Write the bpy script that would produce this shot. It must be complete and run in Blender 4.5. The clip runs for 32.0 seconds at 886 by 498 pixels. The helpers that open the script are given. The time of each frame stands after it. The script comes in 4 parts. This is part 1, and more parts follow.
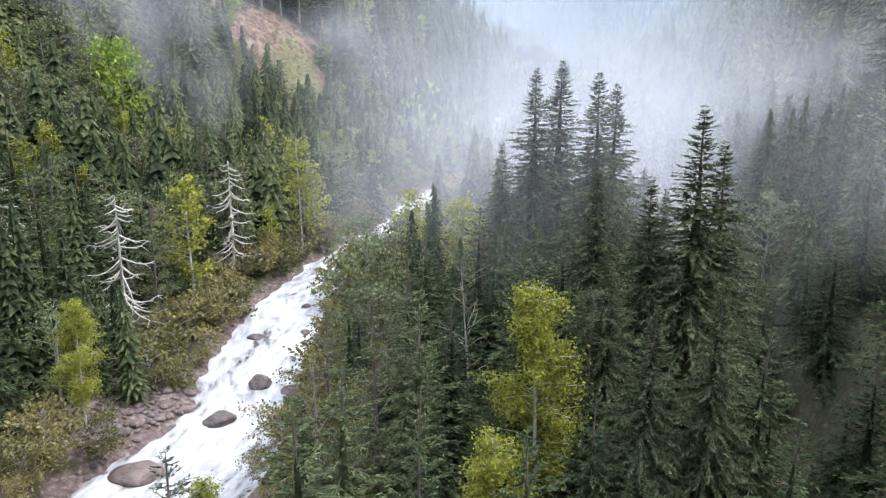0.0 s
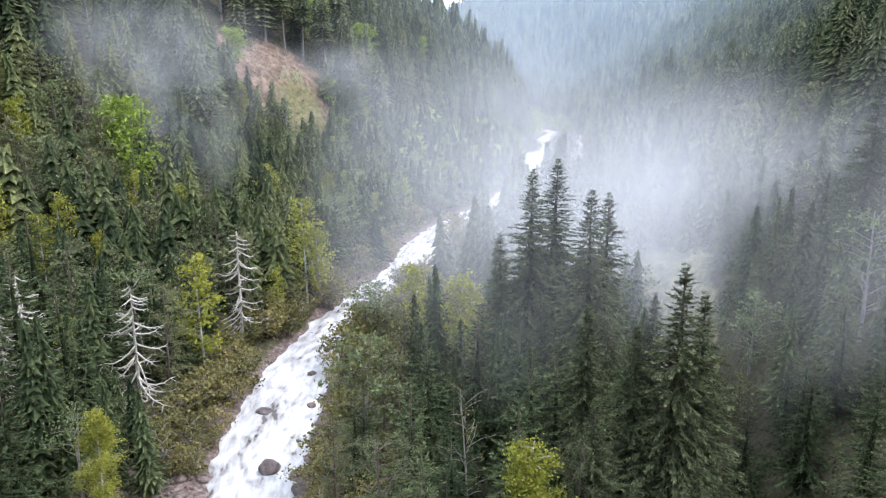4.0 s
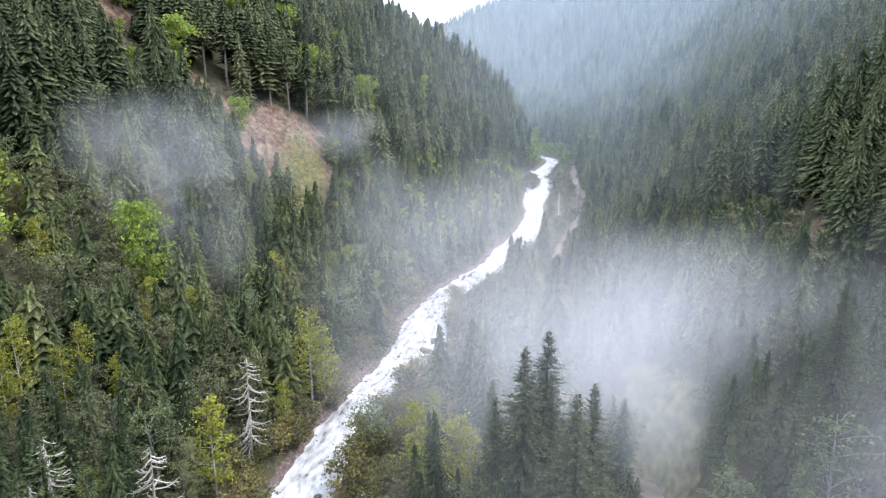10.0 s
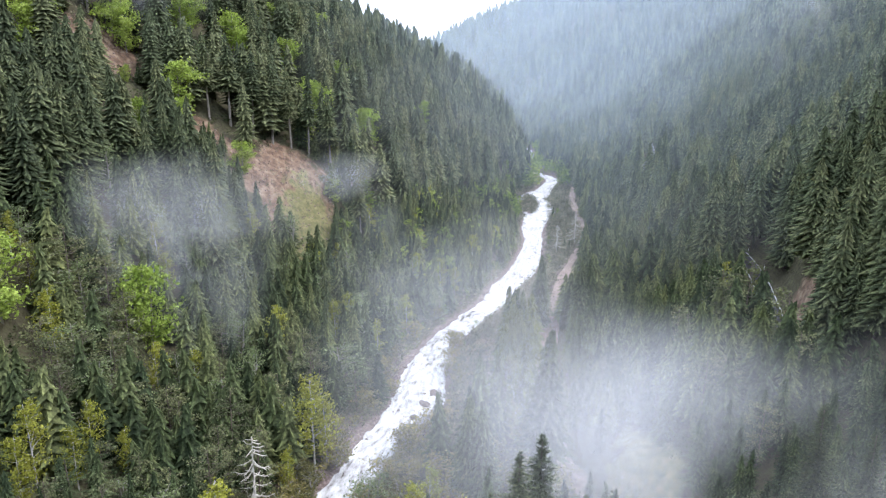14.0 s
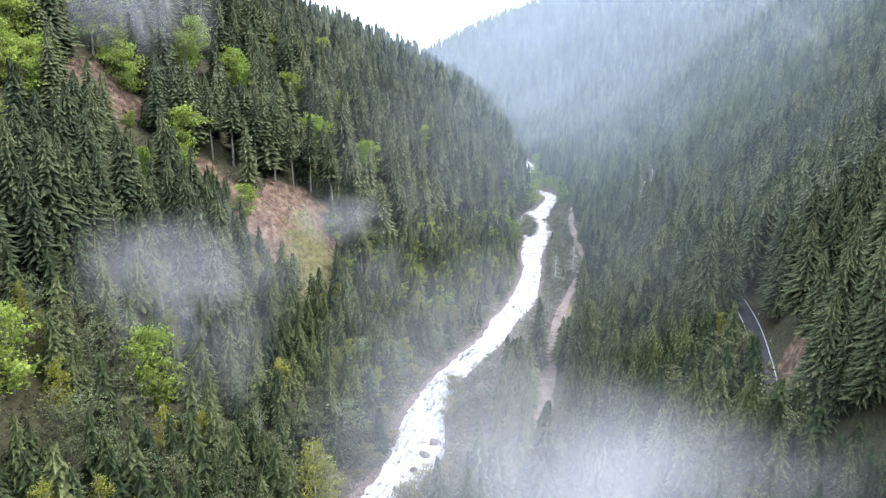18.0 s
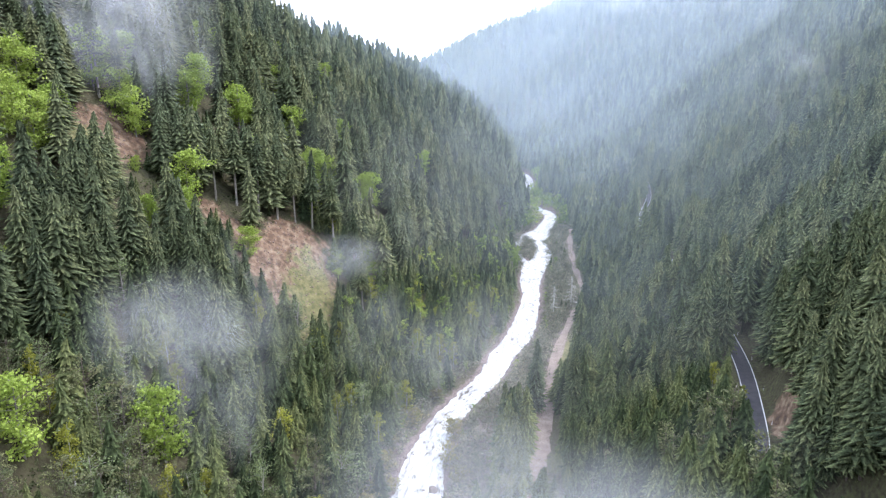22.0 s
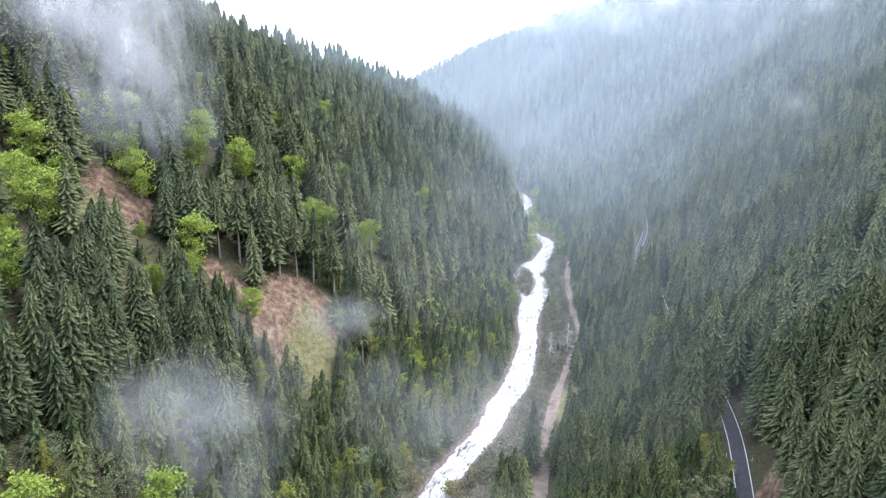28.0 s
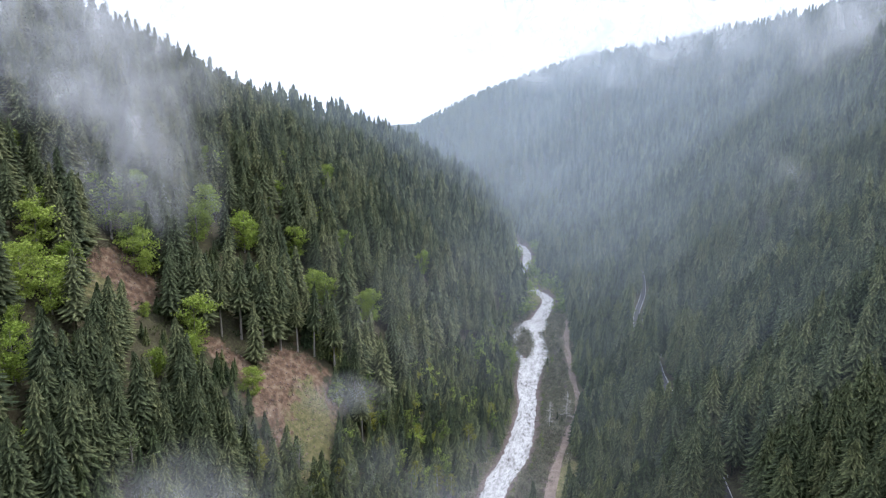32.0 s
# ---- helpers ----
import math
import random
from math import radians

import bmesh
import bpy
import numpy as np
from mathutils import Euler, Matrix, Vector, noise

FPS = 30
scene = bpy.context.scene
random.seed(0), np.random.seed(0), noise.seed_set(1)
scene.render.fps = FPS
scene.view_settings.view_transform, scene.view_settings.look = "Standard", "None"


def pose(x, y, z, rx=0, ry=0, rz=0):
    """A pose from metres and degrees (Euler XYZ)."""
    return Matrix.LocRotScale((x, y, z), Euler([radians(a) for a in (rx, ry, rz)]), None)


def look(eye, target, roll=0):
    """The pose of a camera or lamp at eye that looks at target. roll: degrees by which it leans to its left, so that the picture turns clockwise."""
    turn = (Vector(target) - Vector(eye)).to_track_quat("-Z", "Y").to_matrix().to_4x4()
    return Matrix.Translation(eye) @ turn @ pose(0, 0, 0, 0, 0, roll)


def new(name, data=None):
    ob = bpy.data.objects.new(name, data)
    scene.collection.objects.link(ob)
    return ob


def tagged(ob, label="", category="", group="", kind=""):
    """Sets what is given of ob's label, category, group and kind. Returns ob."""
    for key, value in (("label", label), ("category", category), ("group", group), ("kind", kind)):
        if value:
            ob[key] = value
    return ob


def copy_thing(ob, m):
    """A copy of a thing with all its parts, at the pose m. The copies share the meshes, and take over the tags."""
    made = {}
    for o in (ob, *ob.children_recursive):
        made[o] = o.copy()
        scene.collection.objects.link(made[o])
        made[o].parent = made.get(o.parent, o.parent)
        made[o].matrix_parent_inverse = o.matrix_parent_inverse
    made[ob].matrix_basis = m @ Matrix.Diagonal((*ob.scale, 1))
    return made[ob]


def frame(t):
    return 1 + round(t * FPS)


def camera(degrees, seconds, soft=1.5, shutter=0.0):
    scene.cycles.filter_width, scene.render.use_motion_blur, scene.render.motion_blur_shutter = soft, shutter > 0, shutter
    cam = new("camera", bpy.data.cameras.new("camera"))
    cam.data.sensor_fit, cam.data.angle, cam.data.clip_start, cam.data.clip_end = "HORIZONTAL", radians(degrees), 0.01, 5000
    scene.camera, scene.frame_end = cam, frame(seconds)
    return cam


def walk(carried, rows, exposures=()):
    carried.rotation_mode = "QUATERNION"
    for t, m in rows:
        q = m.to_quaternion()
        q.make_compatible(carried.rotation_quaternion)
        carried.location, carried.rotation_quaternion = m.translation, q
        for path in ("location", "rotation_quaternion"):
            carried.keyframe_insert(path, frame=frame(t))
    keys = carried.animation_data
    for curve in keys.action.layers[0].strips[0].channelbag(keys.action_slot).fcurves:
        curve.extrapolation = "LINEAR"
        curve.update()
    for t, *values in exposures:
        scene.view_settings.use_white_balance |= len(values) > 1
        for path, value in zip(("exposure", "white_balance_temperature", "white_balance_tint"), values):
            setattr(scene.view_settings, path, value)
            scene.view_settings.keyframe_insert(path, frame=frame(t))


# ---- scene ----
cam = camera(65.5, 32.0, 1.3)
METRES, EYE, TILT, LEAN, TURN = 100.0, 30.0, -14.0, 0.0, 0.0
ROWS = [
    (0.0, 0.0, 0.0, 0.0, -0.0, 0.0, -0.0),
    (0.5, 0.0001, -0.0035, 0.0077, 0.02, 0.02, 0.0),
    (1.0, 0.0001, -0.0072, 0.0159, 0.04, 0.04, -0.01),
    (1.5, 0.0002, -0.0108, 0.0251, 0.06, 0.08, -0.02),
    (2.0, 0.0002, -0.0143, 0.035, 0.07, 0.09, -0.02),
    (2.5, 0.0004, -0.018, 0.0465, 0.09, 0.09, -0.05),
    (3.0, 0.0004, -0.0223, 0.0603, 0.09, 0.09, -0.04),
    (3.5, 0.0007, -0.0268, 0.0752, 0.12, 0.1, -0.02),
    (5.5, 0.001, -0.0469, 0.1376, 0.16, -0.01, -0.01),
    (6.0, 0.0008, -0.0515, 0.1529, 0.14, 0.0, -0.05),
    (6.5, 0.0009, -0.056, 0.1682, 0.14, -0.01, -0.07),
    (7.0, 0.0014, -0.0602, 0.1834, 0.16, -0.01, -0.09),
    (7.5, 0.0015, -0.0643, 0.1989, 0.16, -0.02, -0.11),
    (8.0, 0.0017, -0.0681, 0.2142, 0.16, -0.04, -0.11),
    (8.5, 0.0021, -0.072, 0.2294, 0.18, -0.03, -0.12),
    (9.0, 0.0023, -0.0764, 0.2449, 0.19, -0.03, -0.14),
    (9.5, 0.0024, -0.0805, 0.2606, 0.18, -0.04, -0.19),
    (10.0, 0.0025, -0.0842, 0.2756, 0.18, -0.03, -0.17),
    (10.5, 0.0029, -0.0889, 0.2913, 0.18, -0.05, -0.22),
    (11.0, 0.0026, -0.093, 0.3063, 0.19, -0.06, -0.2),
    (11.5, 0.0023, -0.0973, 0.3218, 0.17, -0.07, -0.24),
    (12.0, 0.0024, -0.1014, 0.3372, 0.16, -0.07, -0.28),
    (12.5, 0.0031, -0.1058, 0.3517, 0.18, -0.06, -0.24),
    (13.0, 0.0033, -0.1104, 0.368, 0.18, -0.09, -0.31),
    (13.5, 0.0027, -0.1148, 0.3833, 0.16, -0.1, -0.35),
    (14.0, 0.0035, -0.1189, 0.399, 0.18, -0.11, -0.37),
    (14.5, 0.003, -0.1228, 0.4142, 0.16, -0.12, -0.39),
    (16.5, 0.0052, -0.1391, 0.4771, 0.23, -0.21, -0.42),
    (17.0, 0.0049, -0.1433, 0.4929, 0.22, -0.23, -0.43),
    (17.5, 0.0049, -0.1473, 0.5085, 0.22, -0.24, -0.43),
    (18.0, 0.0048, -0.1512, 0.5236, 0.22, -0.24, -0.43),
    (18.5, 0.0055, -0.1557, 0.5391, 0.22, -0.25, -0.44),
    (19.0, 0.0056, -0.1602, 0.5543, 0.23, -0.24, -0.46),
    (19.5, 0.0053, -0.1642, 0.5695, 0.22, -0.24, -0.47),
    (20.0, 0.0066, -0.1686, 0.5847, 0.25, -0.23, -0.49),
    (20.5, 0.006, -0.1724, 0.5998, 0.23, -0.23, -0.49),
    (21.0, 0.0066, -0.1767, 0.6151, 0.25, -0.23, -0.5),
    (21.5, 0.0062, -0.1807, 0.6308, 0.25, -0.25, -0.52),
    (22.0, 0.0069, -0.1846, 0.6455, 0.26, -0.24, -0.52),
    (22.5, 0.0072, -0.1889, 0.661, 0.26, -0.26, -0.53),
    (23.0, 0.0073, -0.1933, 0.6762, 0.27, -0.27, -0.52),
    (23.5, 0.0071, -0.1975, 0.6915, 0.27, -0.28, -0.53),
    (24.0, 0.0072, -0.2014, 0.7065, 0.26, -0.28, -0.53),
    (24.5, 0.0075, -0.2053, 0.7212, 0.28, -0.28, -0.52),
    (25.0, 0.0075, -0.21, 0.7365, 0.27, -0.28, -0.55),
    (25.5, 0.0077, -0.2142, 0.752, 0.26, -0.25, -0.55),
    (27.5, 0.0078, -0.2309, 0.8156, 0.23, -0.24, -0.6),
    (28.0, 0.0078, -0.2344, 0.8313, 0.22, -0.23, -0.59),
    (28.5, 0.0082, -0.239, 0.8482, 0.23, -0.04, -0.62),
    (29.0, 0.0066, -0.2423, 0.8643, 0.19, 0.38, -0.64),
    (29.5, 0.0087, -0.247, 0.88, 0.23, 0.81, -0.62),
    (30.0, 0.0065, -0.2516, 0.8967, 0.18, 1.21, -0.64),
    (30.5, 0.0072, -0.2557, 0.9132, 0.19, 1.61, -0.66),
    (31.0, 0.0076, -0.2604, 0.9298, 0.21, 2.01, -0.68),
    (31.5, 0.008, -0.2649, 0.9459, 0.22, 2.44, -0.7),
    (32.0, 0.0077, -0.2691, 0.9619, 0.21, 2.86, -0.72),
]
walk(cam, [(t, pose(0, 0, EYE, TILT, LEAN, TURN) @ pose(METRES * x, METRES * y, METRES * z, 90 + pitch, roll, yaw)) for t, x, y, z, yaw, pitch, roll in ROWS],
     [(t, stops, kelvin, 17) for t, stops, kelvin in ((0.0, 0.5, 6120), (4.0, 0.42, 6110), (14.0, 0.37, 6100), (20.0, 0.55, 6030), (28.0, 0.54, 6040), (30.0, 0.2, 6090), (32.0, -0.28, 6150))])

# ---- daylight: thin overcast over a misty valley ----
world = bpy.data.worlds.new("overcast_sky")
scene.world = world
scene.cycles.transparent_max_bounces = 24
world.use_nodes = True
wn, wl = world.node_tree.nodes, world.node_tree.links
SUN_ELEVATION, SUN_TURN = 56.0, 78.0
sky = wn.new("ShaderNodeTexSky")
sky.sky_type, sky.sun_disc = "NISHITA", False
sky.sun_elevation, sky.sun_rotation = radians(SUN_ELEVATION), radians(SUN_TURN)
sky.air_density, sky.dust_density = 1.0, 4.0
veil = wn.new("ShaderNodeMix")
veil.data_type = "RGBA"
veil.inputs[0].default_value = 0.86
veil.inputs[7].default_value = (9.0, 10.0, 11.2, 1)
wl.new(sky.outputs[0], veil.inputs[6])
wl.new(veil.outputs[2], wn["Background"].inputs[0])
wn["Background"].inputs[1].default_value = 0.235
sun = new("sun", bpy.data.lights.new("sun", "SUN"))
sun.data.energy, sun.data.angle, sun.data.color = 2.6, radians(25), (1.0, 0.96, 0.9)
a, e = radians(SUN_TURN), radians(SUN_ELEVATION)
sun.matrix_world = look((0, 0, 300), (-math.sin(a) * math.cos(e) * 100, -math.cos(a) * math.cos(e) * 100, 300 - math.sin(e) * 100))

# ---- materials ----


def material(name, rough=0.8):
    m = bpy.data.materials.new(name)
    m.use_nodes = True
    n, l = m.node_tree.nodes, m.node_tree.links
    b = n["Principled BSDF"]
    b.inputs["Roughness"].default_value = rough
    return m, n, l, b


def add(n, kind, **values):
    node = n.new(kind)
    for key, value in values.items():
        node.inputs[key.replace("_", " ")].default_value = value
    return node


def ramp(n, l, source, *stops):
    r = n.new("ShaderNodeValToRGB")
    while len(r.color_ramp.elements) < len(stops):
        r.color_ramp.elements.new(0.5)
    for el, (at, c) in zip(r.color_ramp.elements, stops):
        el.position, el.color = at, (*c, 1) if len(c) == 3 else c
    l.new(source, r.inputs[0])
    return r.outputs[0]


def blend(n, l, fac, c1, c2, how="MIX"):
    m = n.new("ShaderNodeMix")
    m.data_type, m.blend_type = "RGBA", how
    for value, slot in ((fac, 0), (c1, 6), (c2, 7)):
        if isinstance(value, (int, float)):
            m.inputs[slot].default_value = value
        elif isinstance(value, tuple):
            m.inputs[slot].default_value = (*value, 1)
        else:
            l.new(value, m.inputs[slot])
    return m.outputs[2]


def noise_out(n, l, scale, detail=4, where="Object", stretch=None):
    tc = n.new("ShaderNodeTexCoord")
    t = add(n, "ShaderNodeTexNoise", Scale=scale, Detail=detail)
    if stretch:
        mp = n.new("ShaderNodeMapping")
        mp.inputs["Scale"].default_value = stretch
        l.new(tc.outputs[where], mp.inputs[0])
        l.new(mp.outputs[0], t.inputs["Vector"])
    else:
        l.new(tc.outputs[where], t.inputs["Vector"])
    return t.outputs["Fac"]


def foliage(name, dark, mid, light, joined=False, thin=0.25, scale=2.2, tips=False):
    """Needles or leaves: the tone differs from tree to tree and from spray to spray; with tips, bough ends are paler
    and crown shade is painted inside.
    """
    m, n, l, b = material(name, 0.75)
    if joined:
        at = n.new("ShaderNodeAttribute")
        at.attribute_name = "tone"
        tone = at.outputs["Fac"]
    else:
        tone = n.new("ShaderNodeObjectInfo").outputs["Random"]
    spray = n.new("ShaderNodeNewGeometry").outputs["Random Per Island"]
    mixed = n.new("ShaderNodeMath")
    mixed.operation = "MULTIPLY_ADD"
    mixed.inputs[1].default_value = 0.8 if joined else 0.55
    l.new(tone, mixed.inputs[0])
    half = n.new("ShaderNodeMath")
    half.operation = "MULTIPLY"
    half.inputs[1].default_value = 0.2 if joined else 0.45
    l.new(spray, half.inputs[0])
    l.new(half.outputs[0], mixed.inputs[2])
    colour = ramp(n, l, mixed.outputs[0], (0.0, dark), (0.5, mid), (1.0, light))
    grain = noise_out(n, l, scale, 3)
    colour = blend(n, l, 1.0, colour, ramp(n, l, grain, (0.32, (0.55, 0.56, 0.58)), (0.68, (1.45, 1.44, 1.40))), "MULTIPLY")
    # new growth is pale at the bough ends; crown shade is painted towards the stem
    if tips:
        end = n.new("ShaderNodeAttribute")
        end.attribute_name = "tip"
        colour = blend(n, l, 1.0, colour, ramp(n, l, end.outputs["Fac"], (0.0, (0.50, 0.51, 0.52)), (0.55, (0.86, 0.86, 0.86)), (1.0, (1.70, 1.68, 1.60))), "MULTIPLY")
    l.new(colour, b.inputs["Base Color"])
    b.inputs["Specular IOR Level"].default_value = 0.12
    bump = add(n, "ShaderNodeBump", Strength=0.9, Distance=0.5 / scale)
    l.new(grain, bump.inputs["Height"])
    l.new(bump.outputs[0], b.inputs["Normal"])
    if thin:
        tr = n.new("ShaderNodeBsdfTranslucent")
        l.new(colour, tr.inputs[0])
        mx = n.new("ShaderNodeMixShader")
        mx.inputs[0].default_value = thin
        l.new(b.outputs[0], mx.inputs[1])
        l.new(tr.outputs[0], mx.inputs[2])
        l.new(mx.outputs[0], n["Material Output"].inputs[0])
    return m


SPRUCE = ((0.037, 0.051, 0.028), (0.079, 0.097, 0.048), (0.138, 0.149, 0.071))
YOUNG = ((0.024, 0.037, 0.017), (0.060, 0.078, 0.032), (0.128, 0.142, 0.056))
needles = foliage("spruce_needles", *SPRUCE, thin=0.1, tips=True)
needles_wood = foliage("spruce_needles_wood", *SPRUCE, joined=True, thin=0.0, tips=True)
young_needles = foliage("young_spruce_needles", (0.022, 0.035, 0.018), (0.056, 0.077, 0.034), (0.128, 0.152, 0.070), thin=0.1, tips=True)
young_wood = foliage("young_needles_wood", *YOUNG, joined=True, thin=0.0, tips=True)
pine_needles = foliage("larch_needles", (0.07, 0.085, 0.045), (0.13, 0.145, 0.070), (0.21, 0.215, 0.10), thin=0.15)
birch_leaves = foliage("birch_leaves", (0.16, 0.172, 0.028), (0.265, 0.278, 0.045), (0.37, 0.375, 0.072), thin=0.4)
beech_leaves = foliage("beech_leaves", (0.17, 0.25, 0.045), (0.29, 0.38, 0.075), (0.40, 0.48, 0.12), thin=0.35)
grey_leaves = foliage("willow_leaves", (0.10, 0.13, 0.06), (0.16, 0.20, 0.09), (0.24, 0.28, 0.14), thin=0.3)
shrub_leaves = foliage("shrub_leaves", (0.07, 0.077, 0.028), (0.17, 0.157, 0.058), (0.32, 0.27, 0.105), thin=0.3)
brush_leaves = foliage("brush_leaves", (0.075, 0.085, 0.05), (0.15, 0.15, 0.095), (0.27, 0.25, 0.17), joined=True, thin=0.2)
broad_wood = foliage("broadleaf_wood", (0.07, 0.11, 0.025), (0.16, 0.22, 0.04), (0.28, 0.34, 0.07), joined=True, thin=0.2)


def bark(name, c1, c2, scale=6):
    m, n, l, b = material(name, 0.9)
    l.new(ramp(n, l, noise_out(n, l, scale, 5, stretch=(1, 1, 0.25)), (0.3, c1), (0.7, c2)), b.inputs["Base Color"])
    return m


spruce_bark = bark("spruce_bark", (0.07, 0.05, 0.04), (0.16, 0.13, 0.11))
pale_bark = bark("pale_spruce_bark", (0.17, 0.15, 0.13), (0.34, 0.31, 0.28))
birch_bark = bark("birch_bark", (0.25, 0.24, 0.22), (0.62, 0.60, 0.56), 4)
beech_bark = bark("beech_bark", (0.16, 0.15, 0.13), (0.30, 0.28, 0.25))
dead_wood = bark("dead_wood", (0.30, 0.28, 0.24), (0.58, 0.55, 0.48))


def stone(name, c1, c2, c3):
    m, n, l, b = material(name, 0.7)
    base = ramp(n, l, noise_out(n, l, 1.6, 6), (0.25, c1), (0.55, c2), (0.8, c3))
    rnd = n.new("ShaderNodeObjectInfo").outputs["Random"]
    l.new(blend(n, l, 1.0, base, ramp(n, l, rnd, (0, (0.6, 0.6, 0.62)), (1, (1.15, 1.0, 0.95))), "MULTIPLY"), b.inputs["Base Color"])
    bump = add(n, "ShaderNodeBump", Strength=0.6, Distance=0.15)
    l.new(noise_out(n, l, 5, 6), bump.inputs["Height"])
    l.new(bump.outputs[0], b.inputs["Normal"])
    return m


rock = stone("wet_rock", (0.05, 0.045, 0.042), (0.12, 0.10, 0.09), (0.22, 0.185, 0.165))
dry_rock = stone("bank_stone", (0.085, 0.07, 0.063), (0.17, 0.14, 0.125), (0.32, 0.28, 0.26))

# ground: litter and moss, with bare earth, meadow, gravel and track where the plan says so
ground_mat, n, l, b = material("valley_ground", 0.95)
fine, broad = noise_out(n, l, 1.3, 7), noise_out(n, l, 0.09, 4)
litter = ramp(n, l, fine, (0.3, (0.030, 0.026, 0.014)), (0.5, (0.060, 0.055, 0.026)), (0.7, (0.085, 0.10, 0.035)))
litter = blend(n, l, ramp(n, l, broad, (0.4, (0, 0, 0)), (0.65, (1, 1, 1))), litter, (0.055, 0.048, 0.024))
earth = ramp(n, l, noise_out(n, l, 0.5, 9), (0.32, (0.065, 0.038, 0.024)), (0.5, (0.150, 0.094, 0.058)), (0.68, (0.25, 0.185, 0.125)))
meadow = ramp(n, l, noise_out(n, l, 0.75, 9), (0.3, (0.070, 0.076, 0.028)), (0.5, (0.135, 0.128, 0.050)), (0.72, (0.22, 0.185, 0.09)))
gravel = ramp(n, l, noise_out(n, l, 2.2, 8), (0.3, (0.055, 0.038, 0.032)), (0.55, (0.13, 0.096, 0.084)), (0.75, (0.26, 0.215, 0.20)))
colour = litter
for layer, paint in (("earth", earth), ("meadow", meadow), ("gravel", gravel)):
    at = n.new("ShaderNodeAttribute")
    at.attribute_name = layer
    frayed = n.new("ShaderNodeMath")
    frayed.operation = "MULTIPLY_ADD"
    frayed.inputs[1].default_value = 1.5
    frayed.inputs[2].default_value = -0.75
    l.new(noise_out(n, l, 0.3, 6), frayed.inputs[0])
    total = n.new("ShaderNodeMath")
    total.operation = "ADD"
    l.new(at.outputs["Fac"], total.inputs[0])
    l.new(frayed.outputs[0], total.inputs[1])
    colour = blend(n, l, ramp(n, l, total.outputs[0], (0.4, (0, 0, 0)), (0.6, (1, 1, 1))), colour, paint)
l.new(colour, b.inputs["Base Color"])
bump = add(n, "ShaderNodeBump", Strength=0.8, Distance=0.4)
l.new(fine, bump.inputs["Height"])
l.new(bump.outputs[0], b.inputs["Normal"])

# white water: foam broken by slick grey tongues, drawn out along the flow
water_mat, n, l, b = material("white_water", 0.25)
foam = noise_out(n, l, 1.0, 8, "UV", (1.1, 0.38, 1))
tongue = noise_out(n, l, 1.0, 4, "UV", (0.30, 0.09, 1))
both = n.new("ShaderNodeMath")
both.operation = "MULTIPLY_ADD"
both.inputs[1].default_value = 0.7
l.new(tongue, both.inputs[0])
l.new(foam, both.inputs[2])
l.new(ramp(n, l, both.outputs[0], (0.64, (0.09, 0.08, 0.068)), (0.73, (0.27, 0.265, 0.255)), (0.82, (0.36, 0.36, 0.355)), (0.98, (0.50, 0.50, 0.495))), b.inputs["Base Color"])
l.new(ramp(n, l, both.outputs[0], (0.6, (0.15, 0.15, 0.15)), (0.8, (0.8, 0.8, 0.8))), b.inputs["Roughness"])
bump = add(n, "ShaderNodeBump", Strength=0.7, Distance=0.35)
l.new(foam, bump.inputs["Height"])
l.new(bump.outputs[0], b.inputs["Normal"])


def plain(name, c1, c2, scale, rough):
    m, n, l, b = material(name, rough)
    l.new(ramp(n, l, noise_out(n, l, scale, 7), (0.3, c1), (0.7, c2)), b.inputs["Base Color"])
    return m


asphalt = plain("wet_asphalt", (0.026, 0.025, 0.030), (0.050, 0.048, 0.055), 0.8, 0.62)
line_paint = plain("road_paint", (0.45, 0.45, 0.44), (0.75, 0.75, 0.74), 1.2, 0.6)
track_dirt = plain("track_dirt", (0.14, 0.105, 0.083), (0.25, 0.195, 0.16), 0.5, 0.95)
concrete = plain("wall_concrete", (0.30, 0.29, 0.27), (0.55, 0.54, 0.52), 0.9, 0.85)


